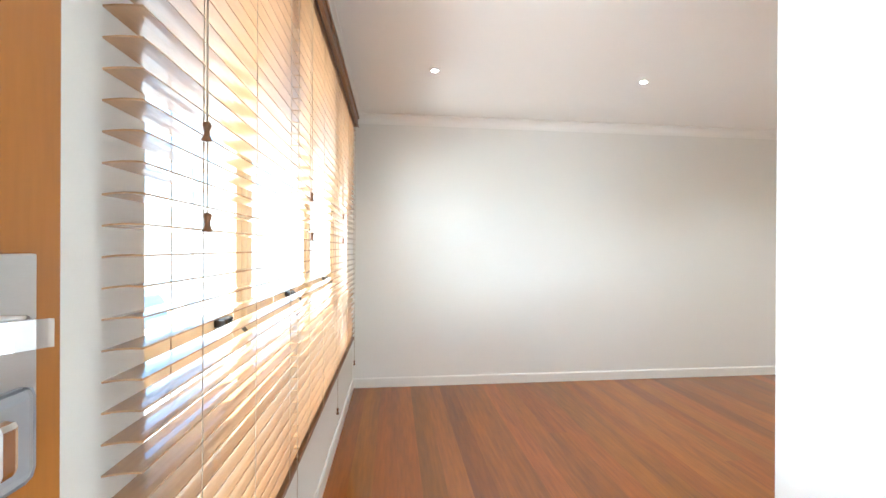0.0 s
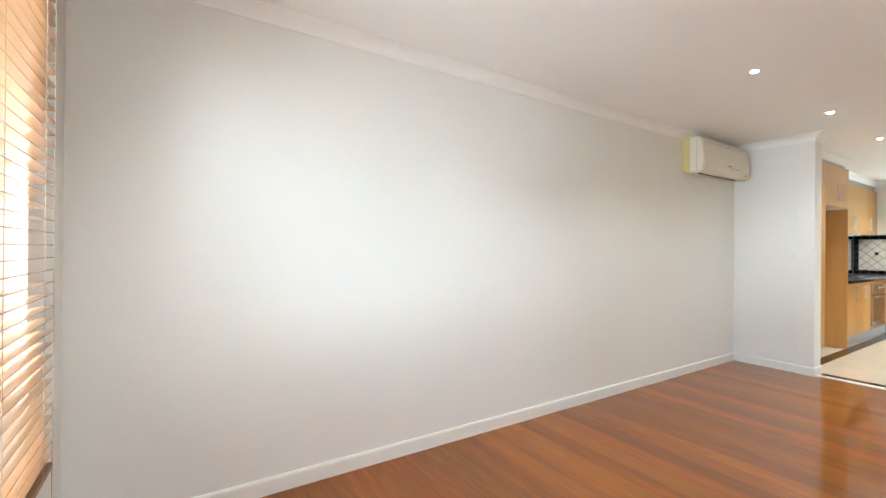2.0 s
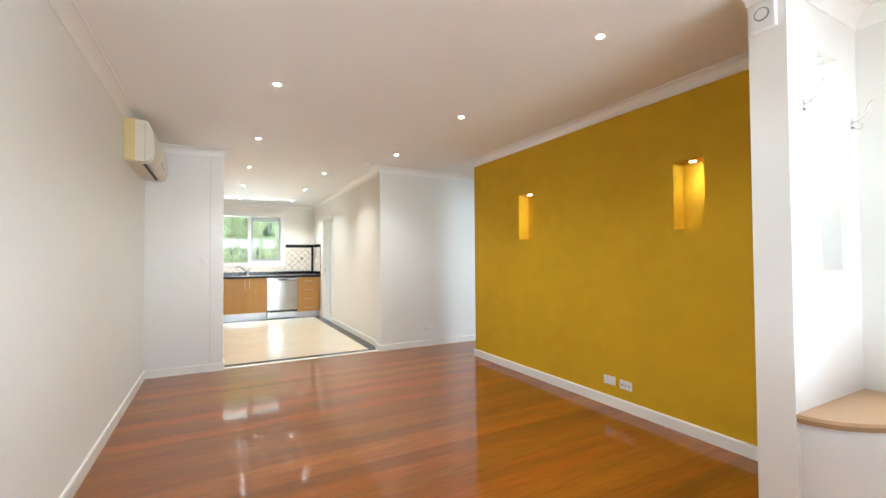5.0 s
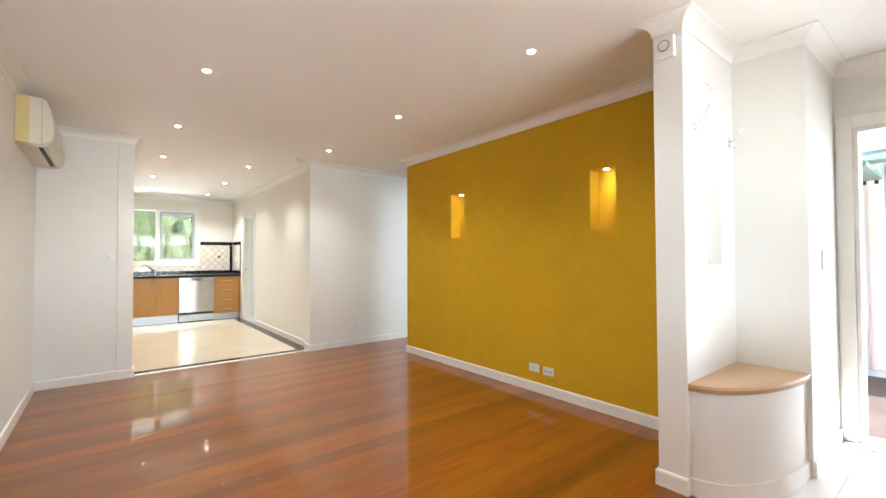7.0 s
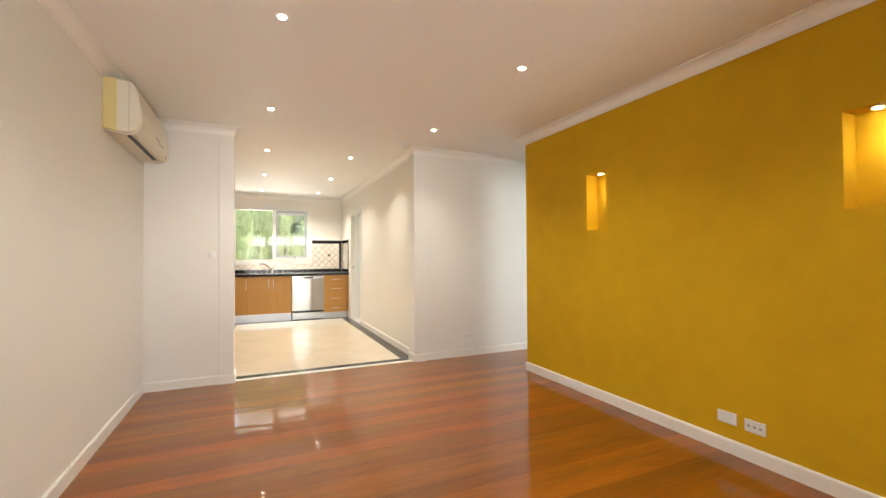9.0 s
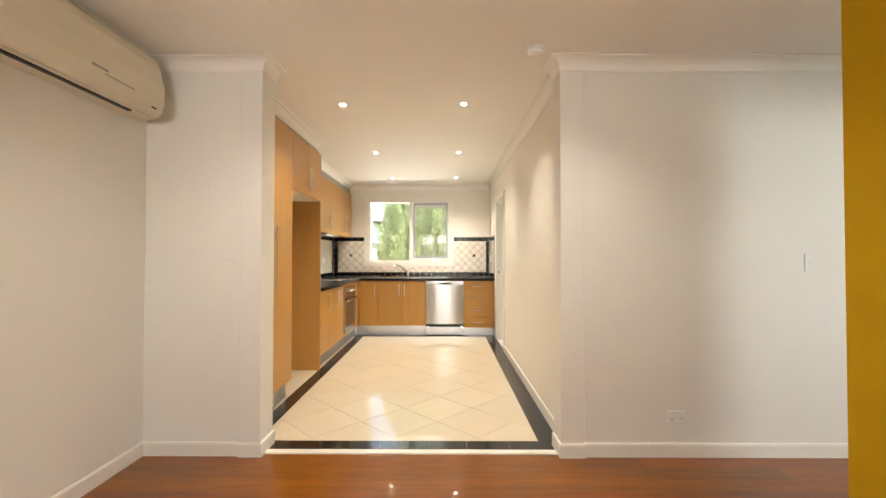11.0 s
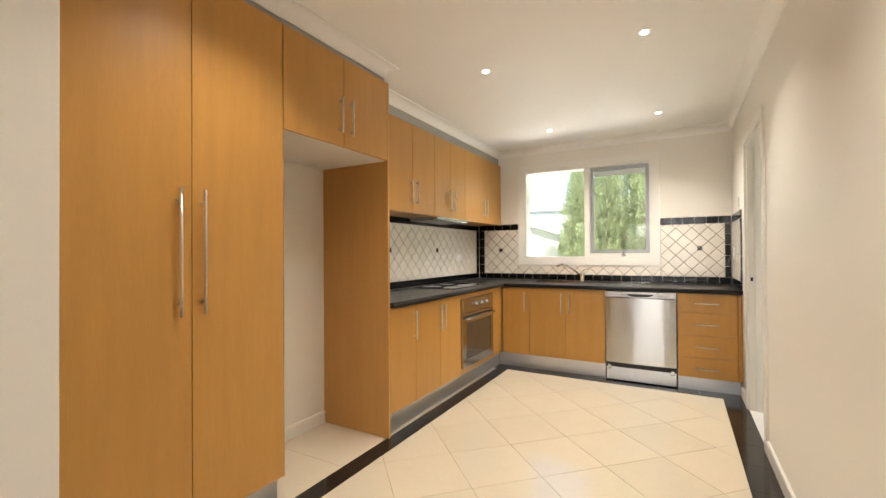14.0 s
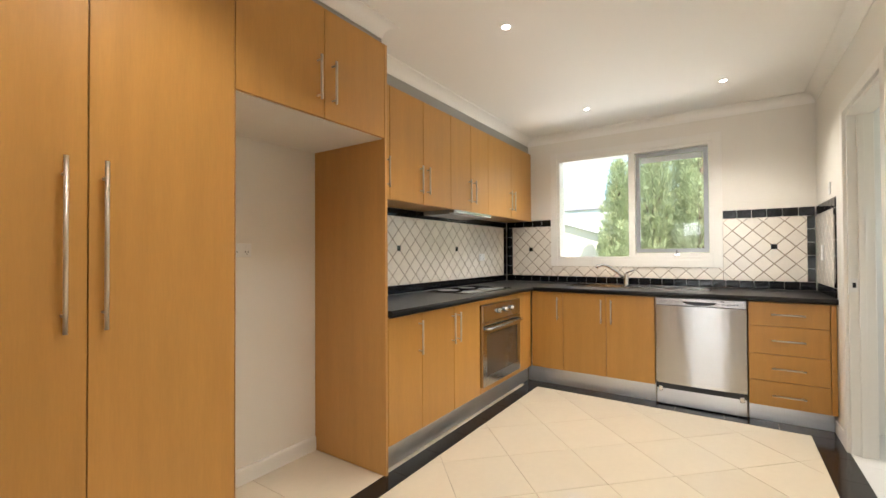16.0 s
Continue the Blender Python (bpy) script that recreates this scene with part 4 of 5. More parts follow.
part("visor", boxed(8.24, 8.87, UL - 0.028, UL + 0.021, UZ0 - 0.030, UZ0 - 0.003, 0.004), M_STEEL, hood, "stainless pull-out front")

# benchtop with the sink cut-out and rounded front edge
BX, BY = FB - 0.03, FL - 0.025
top = bmesh.new()
for a in ((7.168, BX, BY, YK - 0.012), (BX, 9.42, YR + 0.001, YK - 0.012), (9.42, 9.78, YR + 0.001, 1.98), (9.42, 9.78, 3.08, YK - 0.012), (9.78, XE - 0.012, YR + 0.001, YK - 0.012)):
    box(top, a[0], a[1], a[2], a[3], 0.864, 0.902)
bench = solid("benchtop", top, M_BENCH, "black L-shaped laminate benchtop with rounded edge", "benchtop")
bm = bmesh.new()
rod(bm, (7.168, BY, 0.883), (BX, BY, 0.883), 0.019, n=16)
rod(bm, (BX, YR + 0.001, 0.883), (BX, BY, 0.883), 0.019, n=16)
ORIGIN[bench.name] = Vector((0, 0, 0))
part("rounded_edge", bm, M_BENCH, bench, smooth=True)

# sink: two bowls and drainer pressed in one sheet
sink = thing("sink", (9.6, 2.5, 0.90), "stainless steel sink with drainer set in the black benchtop", "sink")
bm = bmesh.new()
for a in ((9.40, 9.445, 1.95, 3.12), (9.755, 9.80, 1.95, 3.12), (9.445, 9.755, 1.95, 1.99), (9.445, 9.755, 3.08, 3.12), (9.445, 9.755, 2.62, 2.66)):
    box(bm, *a, 0.9025, 0.9065)
part("rim", bm, M_STEEL, sink)
bm = bmesh.new()
for y0, y1 in ((2.66, 3.08),):
    box(bm, 9.445, 9.755, y0, y1, 0.740, 0.744)
    box(bm, 9.441, 9.445, y0, y1, 0.740, 0.902)
    box(bm, 9.755, 9.759, y0, y1, 0.740, 0.902)
    box(bm, 9.445, 9.755, y0 - 0.004, y0, 0.740, 0.902)
    box(bm, 9.445, 9.755, y1, y1 + 0.004, 0.740, 0.902)
part("bowl", bm, M_STEEL, sink)
bm = boxed(9.445, 9.755, 1.99, 2.62, 0.896, 0.899)
for i in range(9):
    box(bm, 9.47, 9.73, 2.05 + i * 0.06, 2.062 + i * 0.06, 0.899, 0.903)
part("drainer", bm, M_STEEL, sink)
part("waste", lathe(bmesh.new(), (9.6, 2.87, 0.744), [(0.04, 0), (0.04, 0.003), (0.02, 0.001)], 20), M_CHROME, sink)
tap = thing("tap", (9.825, 2.69, 0.902), "chrome mixer tap with a swivel spout", "tap")
part("body", lathe(bmesh.new(), (9.825, 2.66, 0.9025), [(0.030, 0), (0.030, 0.008), (0.024, 0.014), (0.024, 0.095), (0.018, 0.115)], 20), M_CHROME, tap, smooth=True)
part("spout", tube(bmesh.new(), [(9.815, 2.67, 0.955), (9.77, 2.72, 1.02), (9.71, 2.80, 1.085), (9.67, 2.85, 1.10), (9.645, 2.88, 1.092), (9.635, 2.89, 1.07)], 0.013, 12), M_CHROME, tap, smooth=True)
part("lever", tube(bmesh.new(), [(9.825, 2.66, 1.018), (9.825, 2.63, 1.035), (9.82, 2.585, 1.05)], 0.008, 10), M_CHROME, tap, smooth=True)

hob = thing("cooktop", (8.55, 3.66, 0.902), "black glass electric cooktop with a steel rim", "cooktop")
part("rim", boxed(8.21, 8.93, 3.455, 3.905, 0.9022, 0.9062, 0.0015, 1), M_STEEL, hob)
part("glass", boxed(8.22, 8.92, 3.465, 3.895, 0.9064, 0.9095, 0.001, 1), M_BLACKGLASS, hob, "black glass surface")
for x, y, r in ((8.38, 3.57, 0.075), (8.38, 3.79, 0.09), (8.68, 3.57, 0.09), (8.68, 3.79, 0.075)):
    part("ring", lathe(bmesh.new(), (x, y, 0.9096), [(r, 0), (r, 0.0004), (r - 0.004, 0.0004)], 36), M_GREYP, hob)

# oven
oven = thing("oven", (8.55, FL, 0.2), "stainless under-bench oven with a dark glass door", "oven")
o0, o1 = 8.212, 8.893
part("control_panel", boxed(o0, o1, FL - 0.022, FL + 0.019, 0.690, 0.820, 0.002, 1), M_STEEL, oven, "steel control panel")
for i in range(3):
    x = o0 + 0.26 + i * 0.12
    k = part("knob", lathe(bmesh.new(), (x, FL - 0.0225, 0.757), [(0.021, 0), (0.021, -0.006), (0.017, -0.010), (0.015, -0.026), (0.012, -0.028)], 20, "y"), M_STEEL, oven, smooth=True)
door_o = part("door", wall_boxes("x", o0, o1, FL - 0.022, FL + 0.019, 0.200, 0.684, [(o0 + 0.06, o1 - 0.06, 0.275, 0.60)]), M_STEEL, oven, "steel framed oven door")
part("glass", boxed(o0 + 0.06, o1 - 0.06, FL - 0.018, FL - 0.008, 0.275, 0.60), M_OVENGLASS, door_o, "dark oven glass")
part("handle", tube(bmesh.new(), [(o0 + 0.03, FL - 0.023, 0.643), (o0 + 0.035, FL - 0.052, 0.643), (o0 + 0.08, FL - 0.062, 0.643), ((o0 + o1) / 2, FL - 0.064, 0.643), (o1 - 0.08, FL - 0.062, 0.643), (o1 - 0.035, FL - 0.052, 0.643), (o1 - 0.03, FL - 0.023, 0.643)], 0.011, 12), M_STEEL, door_o, "steel bar handle", smooth=True)
part("cavity", boxed(o0 + 0.03, o1 - 0.03, FL + 0.0195, FL + 0.0198, 0.21, 0.68), M_BLACK, oven)

# dishwasher
dw = thing("dishwasher", (FB, 2.02, 0), "stainless steel dishwasher between the beech cabinets", "dishwasher")
d0, d1 = 1.722, 2.326
part("body", boxed(FB + 0.022, XE - 0.06, d0 + 0.004, d1 - 0.004, 0.03, 0.86), M_BLACK, dw, "dark casing")
panel = part("control_panel", boxed(FB - 0.012, FB + 0.020, d0 + 0.003, d1 - 0.003, 0.800, 0.858, 0.002, 1), M_STEEL, dw)
ring = [(2.02 + 0.11 * math.cos(math.pi * i / 14), 0.834 - 0.026 * math.sin(math.pi * i / 14)) for i in range(15)]
part("grip_recess", prism(bmesh.new(), [(FB - 0.0135, y, z) for y, z in ring], [(FB - 0.0122, y, z) for y, z in ring]), M_BLACK, panel, "dark curved grip recess")
part("display", boxed(FB - 0.0132, FB - 0.0122, 1.86, 1.885, 0.842, 0.849), M_BLACK, panel)
for i in range(4):
    part("button", boxed(FB - 0.0138, FB - 0.0122, 1.775 + i * 0.028, 1.793 + i * 0.028, 0.820, 0.826), M_GREYP, panel)
bm = bmesh.new()
n = 12
for i in range(n):
    y, e = d0 + 0.004 + (d1 - d0 - 0.008) * i / n, d0 + 0.004 + (d1 - d0 - 0.008) * (i + 1) / n
    f = lambda v: FB - 0.006 - 0.014 * (1 - (2 * (v - d0) / (d1 - d0) - 1) ** 2)
    prism(bm, [(f(y), y, 0.180), (f(e), e, 0.180), (FB + 0.018, e, 0.180), (FB + 0.018, y, 0.180)], [(f(y), y, 0.796), (f(e), e, 0.796), (FB + 0.018, e, 0.796), (FB + 0.018, y, 0.796)])
bmesh.ops.remove_doubles(bm, verts=bm.verts[:], dist=1e-5)
part("door", bm, M_STEELV, dw, "slightly bowed stainless door", smooth=False)
part("vent_gap", boxed(FB + 0.004, FB + 0.0215, d0 + 0.004, d1 - 0.004, 0.134, 0.178), M_BLACK, dw)
for y in (d0 + 0.035, d1 - 0.035):
    part("hinge_clip", boxed(FB - 0.001, FB + 0.0035, y - 0.014, y + 0.014, 0.112, 0.150, 0.003), M_CHROME, dw)
part("kick_plate", boxed(FB + 0.012, FB + 0.020, d0 + 0.006, d1 - 0.006, 0.010, 0.134, 0.001, 1), M_ALU, dw)
for y in (d0 + 0.04, d1 - 0.04):
    part("foot", rod(bmesh.new(), (FB + 0.05, y, 0), (FB + 0.05, y, 0.03), 0.015), M_BLACK, dw)

# kitchen window
w = thing("window_2", (XE, 2.65, 1.15), "white-framed kitchen window with an aluminium awning sash", "window", kind="structure")
y0, y1, z0, z1 = KWIN
for a in ((y0 - 0.07, y0, z0 - 0.07, z1 + 0.07), (y1, y1 + 0.07, z0 - 0.07, z1 + 0.07), (y0, y1, z1, z1 + 0.07), (y0, y1, z0 - 0.07, z0)):
    part("architrave", boxed(XE - 0.018, XE - 0.0005, *a, 0.003), M_TRIM, w)
for a in ((y0, y0 + 0.03, z0 + 0.03, z1 - 0.03), (y1 - 0.03, y1, z0 + 0.03, z1 - 0.03), (y0, y1, z1 - 0.03, z1), (y0, y1, z0, z0 + 0.03)):
    part("window_frame", boxed(XE - 0.010, XE + 0.15, *a, 0.002), M_TRIM, w)
part("mullion", boxed(XE + 0.0, XE + 0.12, 2.585, 2.645, z0 + 0.03, z1 - 0.03, 0.003), M_TRIM, w)
sash = part("sash", wall_boxes("y", y0 + 0.035, 2.58, XE + 0.03, XE + 0.065, z0 + 0.07, z1 - 0.035, [(y0 + 0.07, 2.545, z0 + 0.105, z1 - 0.07)]), M_ALUF, w, "grey aluminium awning sash")
part("sash_rail", boxed(XE + 0.005, XE + 0.028, y0 + 0.03, 2.585, z0 + 0.03, z0 + 0.066, 0.002), M_TRIM, w)
part("pane", boxed(XE + 0.045, XE + 0.049, y0 + 0.07, 2.545, z0 + 0.105, z1 - 0.07), M_GLASS, sash).visible_shadow = False
part("pane", boxed(XE + 0.085, XE + 0.089, 2.645, y1 - 0.03, z0 + 0.03, z1 - 0.03), M_GLASS, w).visible_shadow = False
part("catch", boxed(XE - 0.02, XE + 0.004, 2.20, 2.25, z0 + 0.035, z0 + 0.06, 0.004), M_CHROME, w)
part("catch_lever", tube(bmesh.new(), [(XE - 0.021, 2.225, z0 + 0.05), (XE - 0.04, 2.225, z0 + 0.065), (XE - 0.045, 2.225, z0 + 0.09)], 0.004), M_BLACK, w)
solid("lace_fringe", boxed(XE + 0.07, XE + 0.0715, y0 + 0.08, 2.54, z1 - 0.125, z1 - 0.072), M_WHITEP, "white strip along the top of the sash", "blind")

# kitchen side doorway
door_trim("architrave_2", "x", KDOOR[0], KDOOR[1], KDOOR[3], YR, 1)
jamb = thing("door_frame", (8.5, YR - 0.05, 0), "white door frame with a chrome strike plate", "door frame", kind="structure")
part("jamb", boxed(8.878, 8.8995, YR - 0.12, YR - 0.001, 0, 2.058, 0.002), M_TRIM, jamb)
part("jamb", boxed(8.1305, 8.152, YR - 0.12, YR - 0.001, 0, 2.058, 0.002), M_TRIM, jamb)
part("head", boxed(8.153, 8.877, YR - 0.12, YR - 0.001, 2.036, 2.058, 0.002), M_TRIM, jamb)
part("stop", boxed(8.866, 8.8775, YR - 0.075, YR - 0.045, 0, 2.035, 0.001, 1), M_TRIM, jamb)
part("strike_plate", boxed(8.872, 8.8776, YR - 0.042, YR - 0.006, 0.975, 1.055), M_WHITEP, jamb)
part("strike_hole", boxed(8.8712, 8.8719, YR - 0.032, YR - 0.016, 1.0, 1.03), M_BLACK, jamb)


# ---- outside ----
ground = solid("ground", wall_boxes("x", -400, 400, -400, 400, -0.30, -0.16), M_GRASS, "lawn and bare ground round the house", "ground", kind="structure")
solid("pavement", boxed(-11.4, XW - 0.19, -8.0, 9.0, -0.158, -0.10), M_CONC, "pale concrete driveway along the front", "pavement", kind="structure")
solid("pavement", boxed(XW - 0.188, 3.0, -6.0, -0.61, -0.158, -0.03), M_CONC, "pale concrete porch slab", "pavement", kind="structure")
solid("pavement", boxed(XE + 0.2, 13.0, -2.0, 7.0, -0.158, -0.11), M_CONC, "concrete path behind the kitchen", "pavement", kind="structure")
solid("eave", boxed(XE + 0.25, XE + 0.75, -2.9, 4.6, H - 0.06, H - 0.01), M_RENDER, "white eave lining outside the kitchen window", "eave", kind="structure")
roof_bm = boxed(XW - 0.62, XE + 0.8, -0.95, 4.7, H + 0.125, H + 0.25)
box(roof_bm, 2.4, XE + 0.8, -3.0, -0.951, H + 0.125, H + 0.25)
solid("roof", roof_bm, M_ROOF, "flat grey roof over the rooms", "roof", kind="structure")


# unseen slab, added to keep part of the sun off the doorway
solid("porch_sun_shade", boxed(-1.6, 0.66, -1.25, -0.955, 2.42, 2.50), M_RENDER, "unseen white slab added to trim the sun at the front door", "porch roof", kind="structure")


def conifer(x, y, height, radius, seed, plumes=36):
    """A column of upright feathery plumes round a trunk, with dark gaps between them."""
    rng = random.Random(seed)
    t = thing("conifer", (x, y, -0.16), "tall bright green feathery conifer in the back garden", "tree", "garden conifers")
    bm = rod(bmesh.new(), (x, y, -0.18), (x, y, height * 0.9), 0.09, 0.02, 10)
    verts, faces = [], []
    for i in range(plumes):
        z = height * (-0.02 + 0.86 * (i + rng.random()) / plumes)
        a = rng.uniform(0, 6.28)
        out = Vector((math.cos(a), math.sin(a), 0))
        r = radius * (1.05 - 0.75 * (max(z, 0) / height) ** 1.5) * rng.uniform(0.5, 1.0)
        root, tip = Vector((x, y, z)) + out * r * 0.35, Vector((x, y, z + rng.uniform(0.6, 1.0))) + out * r
        rod(bm, Vector((x, y, max(z - 0.2, 0))), root.lerp(tip, 0.6), 0.018, 0.004, 5)
        for k in range(780):
            f = rng.random()
            wide = (0.035 + 0.13 * math.sin(math.pi * min(1, f * 0.8 + 0.16))) * rng.random() ** 0.4
            b = rng.uniform(0, 6.28)
            p = root.lerp(tip, f) + Vector((wide * math.cos(b), wide * math.sin(b), rng.gauss(0, 0.03)))
            d = (Vector((math.cos(b), math.sin(b), 0)) * rng.uniform(0.1, 0.7) + out * rng.uniform(0, 0.4) + Vector((rng.gauss(0, 0.2), rng.gauss(0, 0.2), rng.uniform(0.5, 1.2)))).normalized()
            s = d.cross(Vector((rng.gauss(0, 1), rng.gauss(0, 1), rng.gauss(0, 1)))).normalized()
            ln, wd = rng.uniform(0.04, 0.10), rng.uniform(0.004, 0.009)
            n = len(verts)
            verts += [p, p + d * ln * 0.5 + s * wd, p + d * ln, p + d * ln * 0.5 - s * wd]
            faces.append((n, n + 1, n + 2, n + 3))
    part("trunk", bm, M_BARK, t)
    me = bpy.data.meshes.new("crown")
    me.from_pydata([v - ORIGIN[t.name] for v in verts], [], faces)
    me.materials.append(M_LEAF)
    ob = new("crown", me)
    ob.parent = t
    return t


conifer(12.95, 3.36, 2.55, 0.34, 2, 30)
for i, (x, y, h, r) in enumerate(((13.35, 2.84, 4.4, 0.40), (13.3, 2.18, 4.7, 0.40), (13.5, 1.52, 4.6, 0.42), (13.4, 0.80, 4.5, 0.42), (14.5, 3.15, 4.3, 0.42), (14.6, 2.50, 4.8, 0.42), (14.6, 1.85, 4.9, 0.44), (14.5, 1.1, 4.8, 0.44), (13.9, 0.1, 4.6, 0.46))):
    conifer(x, y, h, r, i + 3)

shed = thing("garden_shed", (15.2, 5.6, -0.16), "cream garden shed with a low sloping roof beside the conifers", "shed")
part("wall", prism(bmesh.new(), [(14.0, 3.80, -0.16), (14.0, 8.2, -0.16), (14.0, 8.2, 1.55), (14.0, 6.0, 2.24), (14.0, 3.80, 1.55)], [(16.6, 3.80, -0.16), (16.6, 8.2, -0.16), (16.6, 8.2, 1.55), (16.6, 6.0, 2.24), (16.6, 3.80, 1.55)]), M_FRAMEC, shed)
for a, b, za, zb in ((3.58, 6.0, 1.50, 2.26), (8.42, 6.0, 1.50, 2.26)):
    part("roof", prism(bmesh.new(), [(13.9, a, za), (16.8, a, za), (16.8, b, zb), (13.9, b, zb)], [(13.9, a, za + 0.05), (16.8, a, za + 0.05), (16.8, b, zb + 0.05), (13.9, b, zb + 0.05)]), M_RENDER, shed)
part("panel", boxed(13.985, 13.999, 4.05, 4.85, 0.2, 1.35, 0.003), M_FRAMEC, shed)
nb = thing("neighbour_house", (24, 9, -0.16), "white neighbouring house with a grey tiled roof", "house")
part("wall", boxed(20, 28, 5.0, 14, -0.16, 2.7), M_RENDER, nb)
part("roof", prism(bmesh.new(), [(19.92, 4.5, 2.7), (28.5, 4.5, 2.7), (28.5, 14.5, 2.7), (19.92, 14.5, 2.7)], [(22.5, 8.5, 4.4), (25.5, 8.5, 4.4), (25.5, 10.5, 4.4), (22.5, 10.5, 4.4)]), M_ROOF, nb)
win = part("window", wall_boxes("y", 7.0, 9.0, 19.95, 19.999, 0.8, 2.1, [(7.1, 8.9, 0.9, 2.0)]), M_TRIM, nb)
part("pane", boxed(19.97, 19.98, 7.1, 8.9, 0.9, 2.0), M_BLACKGLASS, win)

# fences: the pickets share one mesh
def fence(name, p, q, height, label, paint=M_FENCE):
    p, q = Vector((*p, -0.16)), Vector((*q, -0.16))
    way = (q - p).normalized()
    across = abs(way.x) > 0.5
    t = thing(name, (p + q) / 2, label, "fence")
    me = to_mesh(boxed(0, 0.095, 0, 0.016, 0, height) if across else boxed(0, 0.016, 0, 0.095, 0, height), "paling", paint)
    for i in range(int((q - p).length / 0.10)):
        piece("paling", me, t, p + way * 0.10 * i + Vector((0, 0, random.uniform(-0.01, 0.01))))
    for z in (0.3, height - 0.4):
        a, b = p + Vector((0, 0, z)), q + Vector((0, 0, z + 0.07))
        part("rail", boxed(a.x, b.x, a.y + 0.02, b.y + 0.06, a.z, b.z) if across else boxed(a.x + 0.02, b.x + 0.06, a.y, b.y, a.z, b.z), paint, t)
    return t


fence("fence", (16.9, -3.0), (16.9, 4.7), 1.9, "weathered timber paling fence behind the conifers")
fence("fence", (-11.5, -4.0), (-11.5, 9.0), 1.7, "timber paling fence across the driveway, paled to suit the glare", M_GLAREFENCE)

# fence added to hide the lawn past the driveway, glare in its colour
fence("fence", (-11.4, 9.0), (-1.2, 9.0), 1.7, "added timber paling fence at the end of the driveway, paled to suit the glare", M_GLAREFENCE)

# carport and parked car seen past the blinds
cp = thing("carport", (-5.0, 3.0, -0.16), "white-posted open carport frame over the driveway", "carport")
for x, y in ((-3.0, 1.2), (-3.0, 5.75), (-7.2, 1.2), (-7.2, 5.75)):
    part("post", boxed(x - 0.045, x + 0.045, y - 0.045, y + 0.045, -0.10, 2.3, 0.004), M_RENDER, cp)
part("beam", boxed(-3.06, -2.94, -0.9, 5.9, 2.30, 2.48), M_GREYP, cp)
part("beam", boxed(-7.26, -7.14, -0.9, 5.9, 2.30, 2.48), M_GREYP, cp)
for y in (-0.8, 1.2, 3.2, 5.2):
    part("rafter", boxed(-7.13, -3.07, y - 0.02, y + 0.02, 2.36, 2.46), M_RENDER, cp)

car = thing("car", (-5.2, 4.5, -0.10), "pale blue parked sedan in the carport", "car")
side = [(-7.2, 0.22), (-3.1, 0.22), (-3.0, 0.55), (-3.15, 0.78), (-4.1, 0.88), (-6.6, 0.92), (-7.15, 0.82), (-7.25, 0.5)]
bm = prism(bmesh.new(), [(x, 3.65, z) for x, z in side], [(x, 5.35, z) for x, z in side])
bmesh.ops.bevel(bm, geom=bm.edges[:], offset=0.06, segments=3, affect="EDGES")
part("body", bm, M_CARPAINT, car)
cabin = [(-6.75, 0.90), (-4.05, 0.86), (-4.75, 1.33), (-6.1, 1.36)]
bm = prism(bmesh.new(), [(x, 3.76, z) for x, z in cabin], [(x, 5.24, z) for x, z in cabin])
bmesh.ops.bevel(bm, geom=bm.edges[:], offset=0.08, segments=3, affect="EDGES")
part("cabin", bm, M_CARPAINT, car)
for y in (3.751, 5.249):
    ring = [(-6.4, 0.95), (-4.35, 0.92), (-4.85, 1.27), (-6.0, 1.30)]
    part("side_window", prism(bmesh.new(), [(x, y - 0.004, z) for x, z in ring], [(x, y + 0.004, z) for x, z in ring]), M_BLACKGLASS, car)
part("windscreen", prism(bmesh.new(), [(-4.17, 3.86, 0.93), (-4.17, 5.14, 0.93), (-4.71, 5.10, 1.29), (-4.71, 3.90, 1.29)], [(-4.15, 3.86, 0.945), (-4.15, 5.14, 0.945), (-4.69, 5.10, 1.305), (-4.69, 3.90, 1.305)]), M_BLACKGLASS, car)
for x in (-6.4, -3.9):
    for y in (3.72, 5.28):
        wheel = part("wheel", lathe(bmesh.new(), (x, y, 0.21), [(0.19, -0.09), (0.31, -0.09), (0.31, 0.09), (0.19, 0.09)], 24, "y"), M_TYRE, car)
        part("rim", lathe(bmesh.new(), (x, y, 0.21), [(0.185, -0.095), (0.185, 0.095), (0.05, 0.10)], 20, "y"), M_ALU, wheel)

# porch beyond the front door: side wall with a screened window, pipe and awning
porch = thing("porch_wall", (0.9, -3.2, -0.03), "white painted porch wall with a barred dark window", "wall", kind="structure")
part("wall", wall_boxes("y", -5.8, -0.605, 0.66, 0.80, -0.03, 2.6, [(-2.9, -1.9, 0.95, 1.95)]), M_RENDER, porch)
part("window_frame", wall_boxes("y", -2.9, -1.9, 0.648, 0.70, 0.95, 1.95, [(-2.85, -1.95, 1.0, 1.9)]), M_BLACK, porch, "black security screen frame")
part("screen", boxed(0.675, 0.685, -2.85, -1.95, 1.0, 1.9), M_GREYP, porch, "grey mesh screen")
part("downpipe", rod(bmesh.new(), (0.60, -1.35, 0.0), (0.60, -1.35, 2.2), 0.04), M_SALMON, porch, "salmon pink downpipe")
part("awning", boxed(0.30, 0.648, -2.95, -1.85, 2.02, 2.07, 0.004), M_GREEN, porch, "green metal awning")
end = thing("porch_end_wall", (-0.5, -3.4, -0.03), "white porch end wall with a screened window and downpipe", "wall", kind="structure")
part("wall", wall_boxes("x", -2.2, 0.655, -3.45, -3.30, -0.03, 2.6, [(-0.55, 0.30, 0.86, 2.20)]), M_RENDER, end)
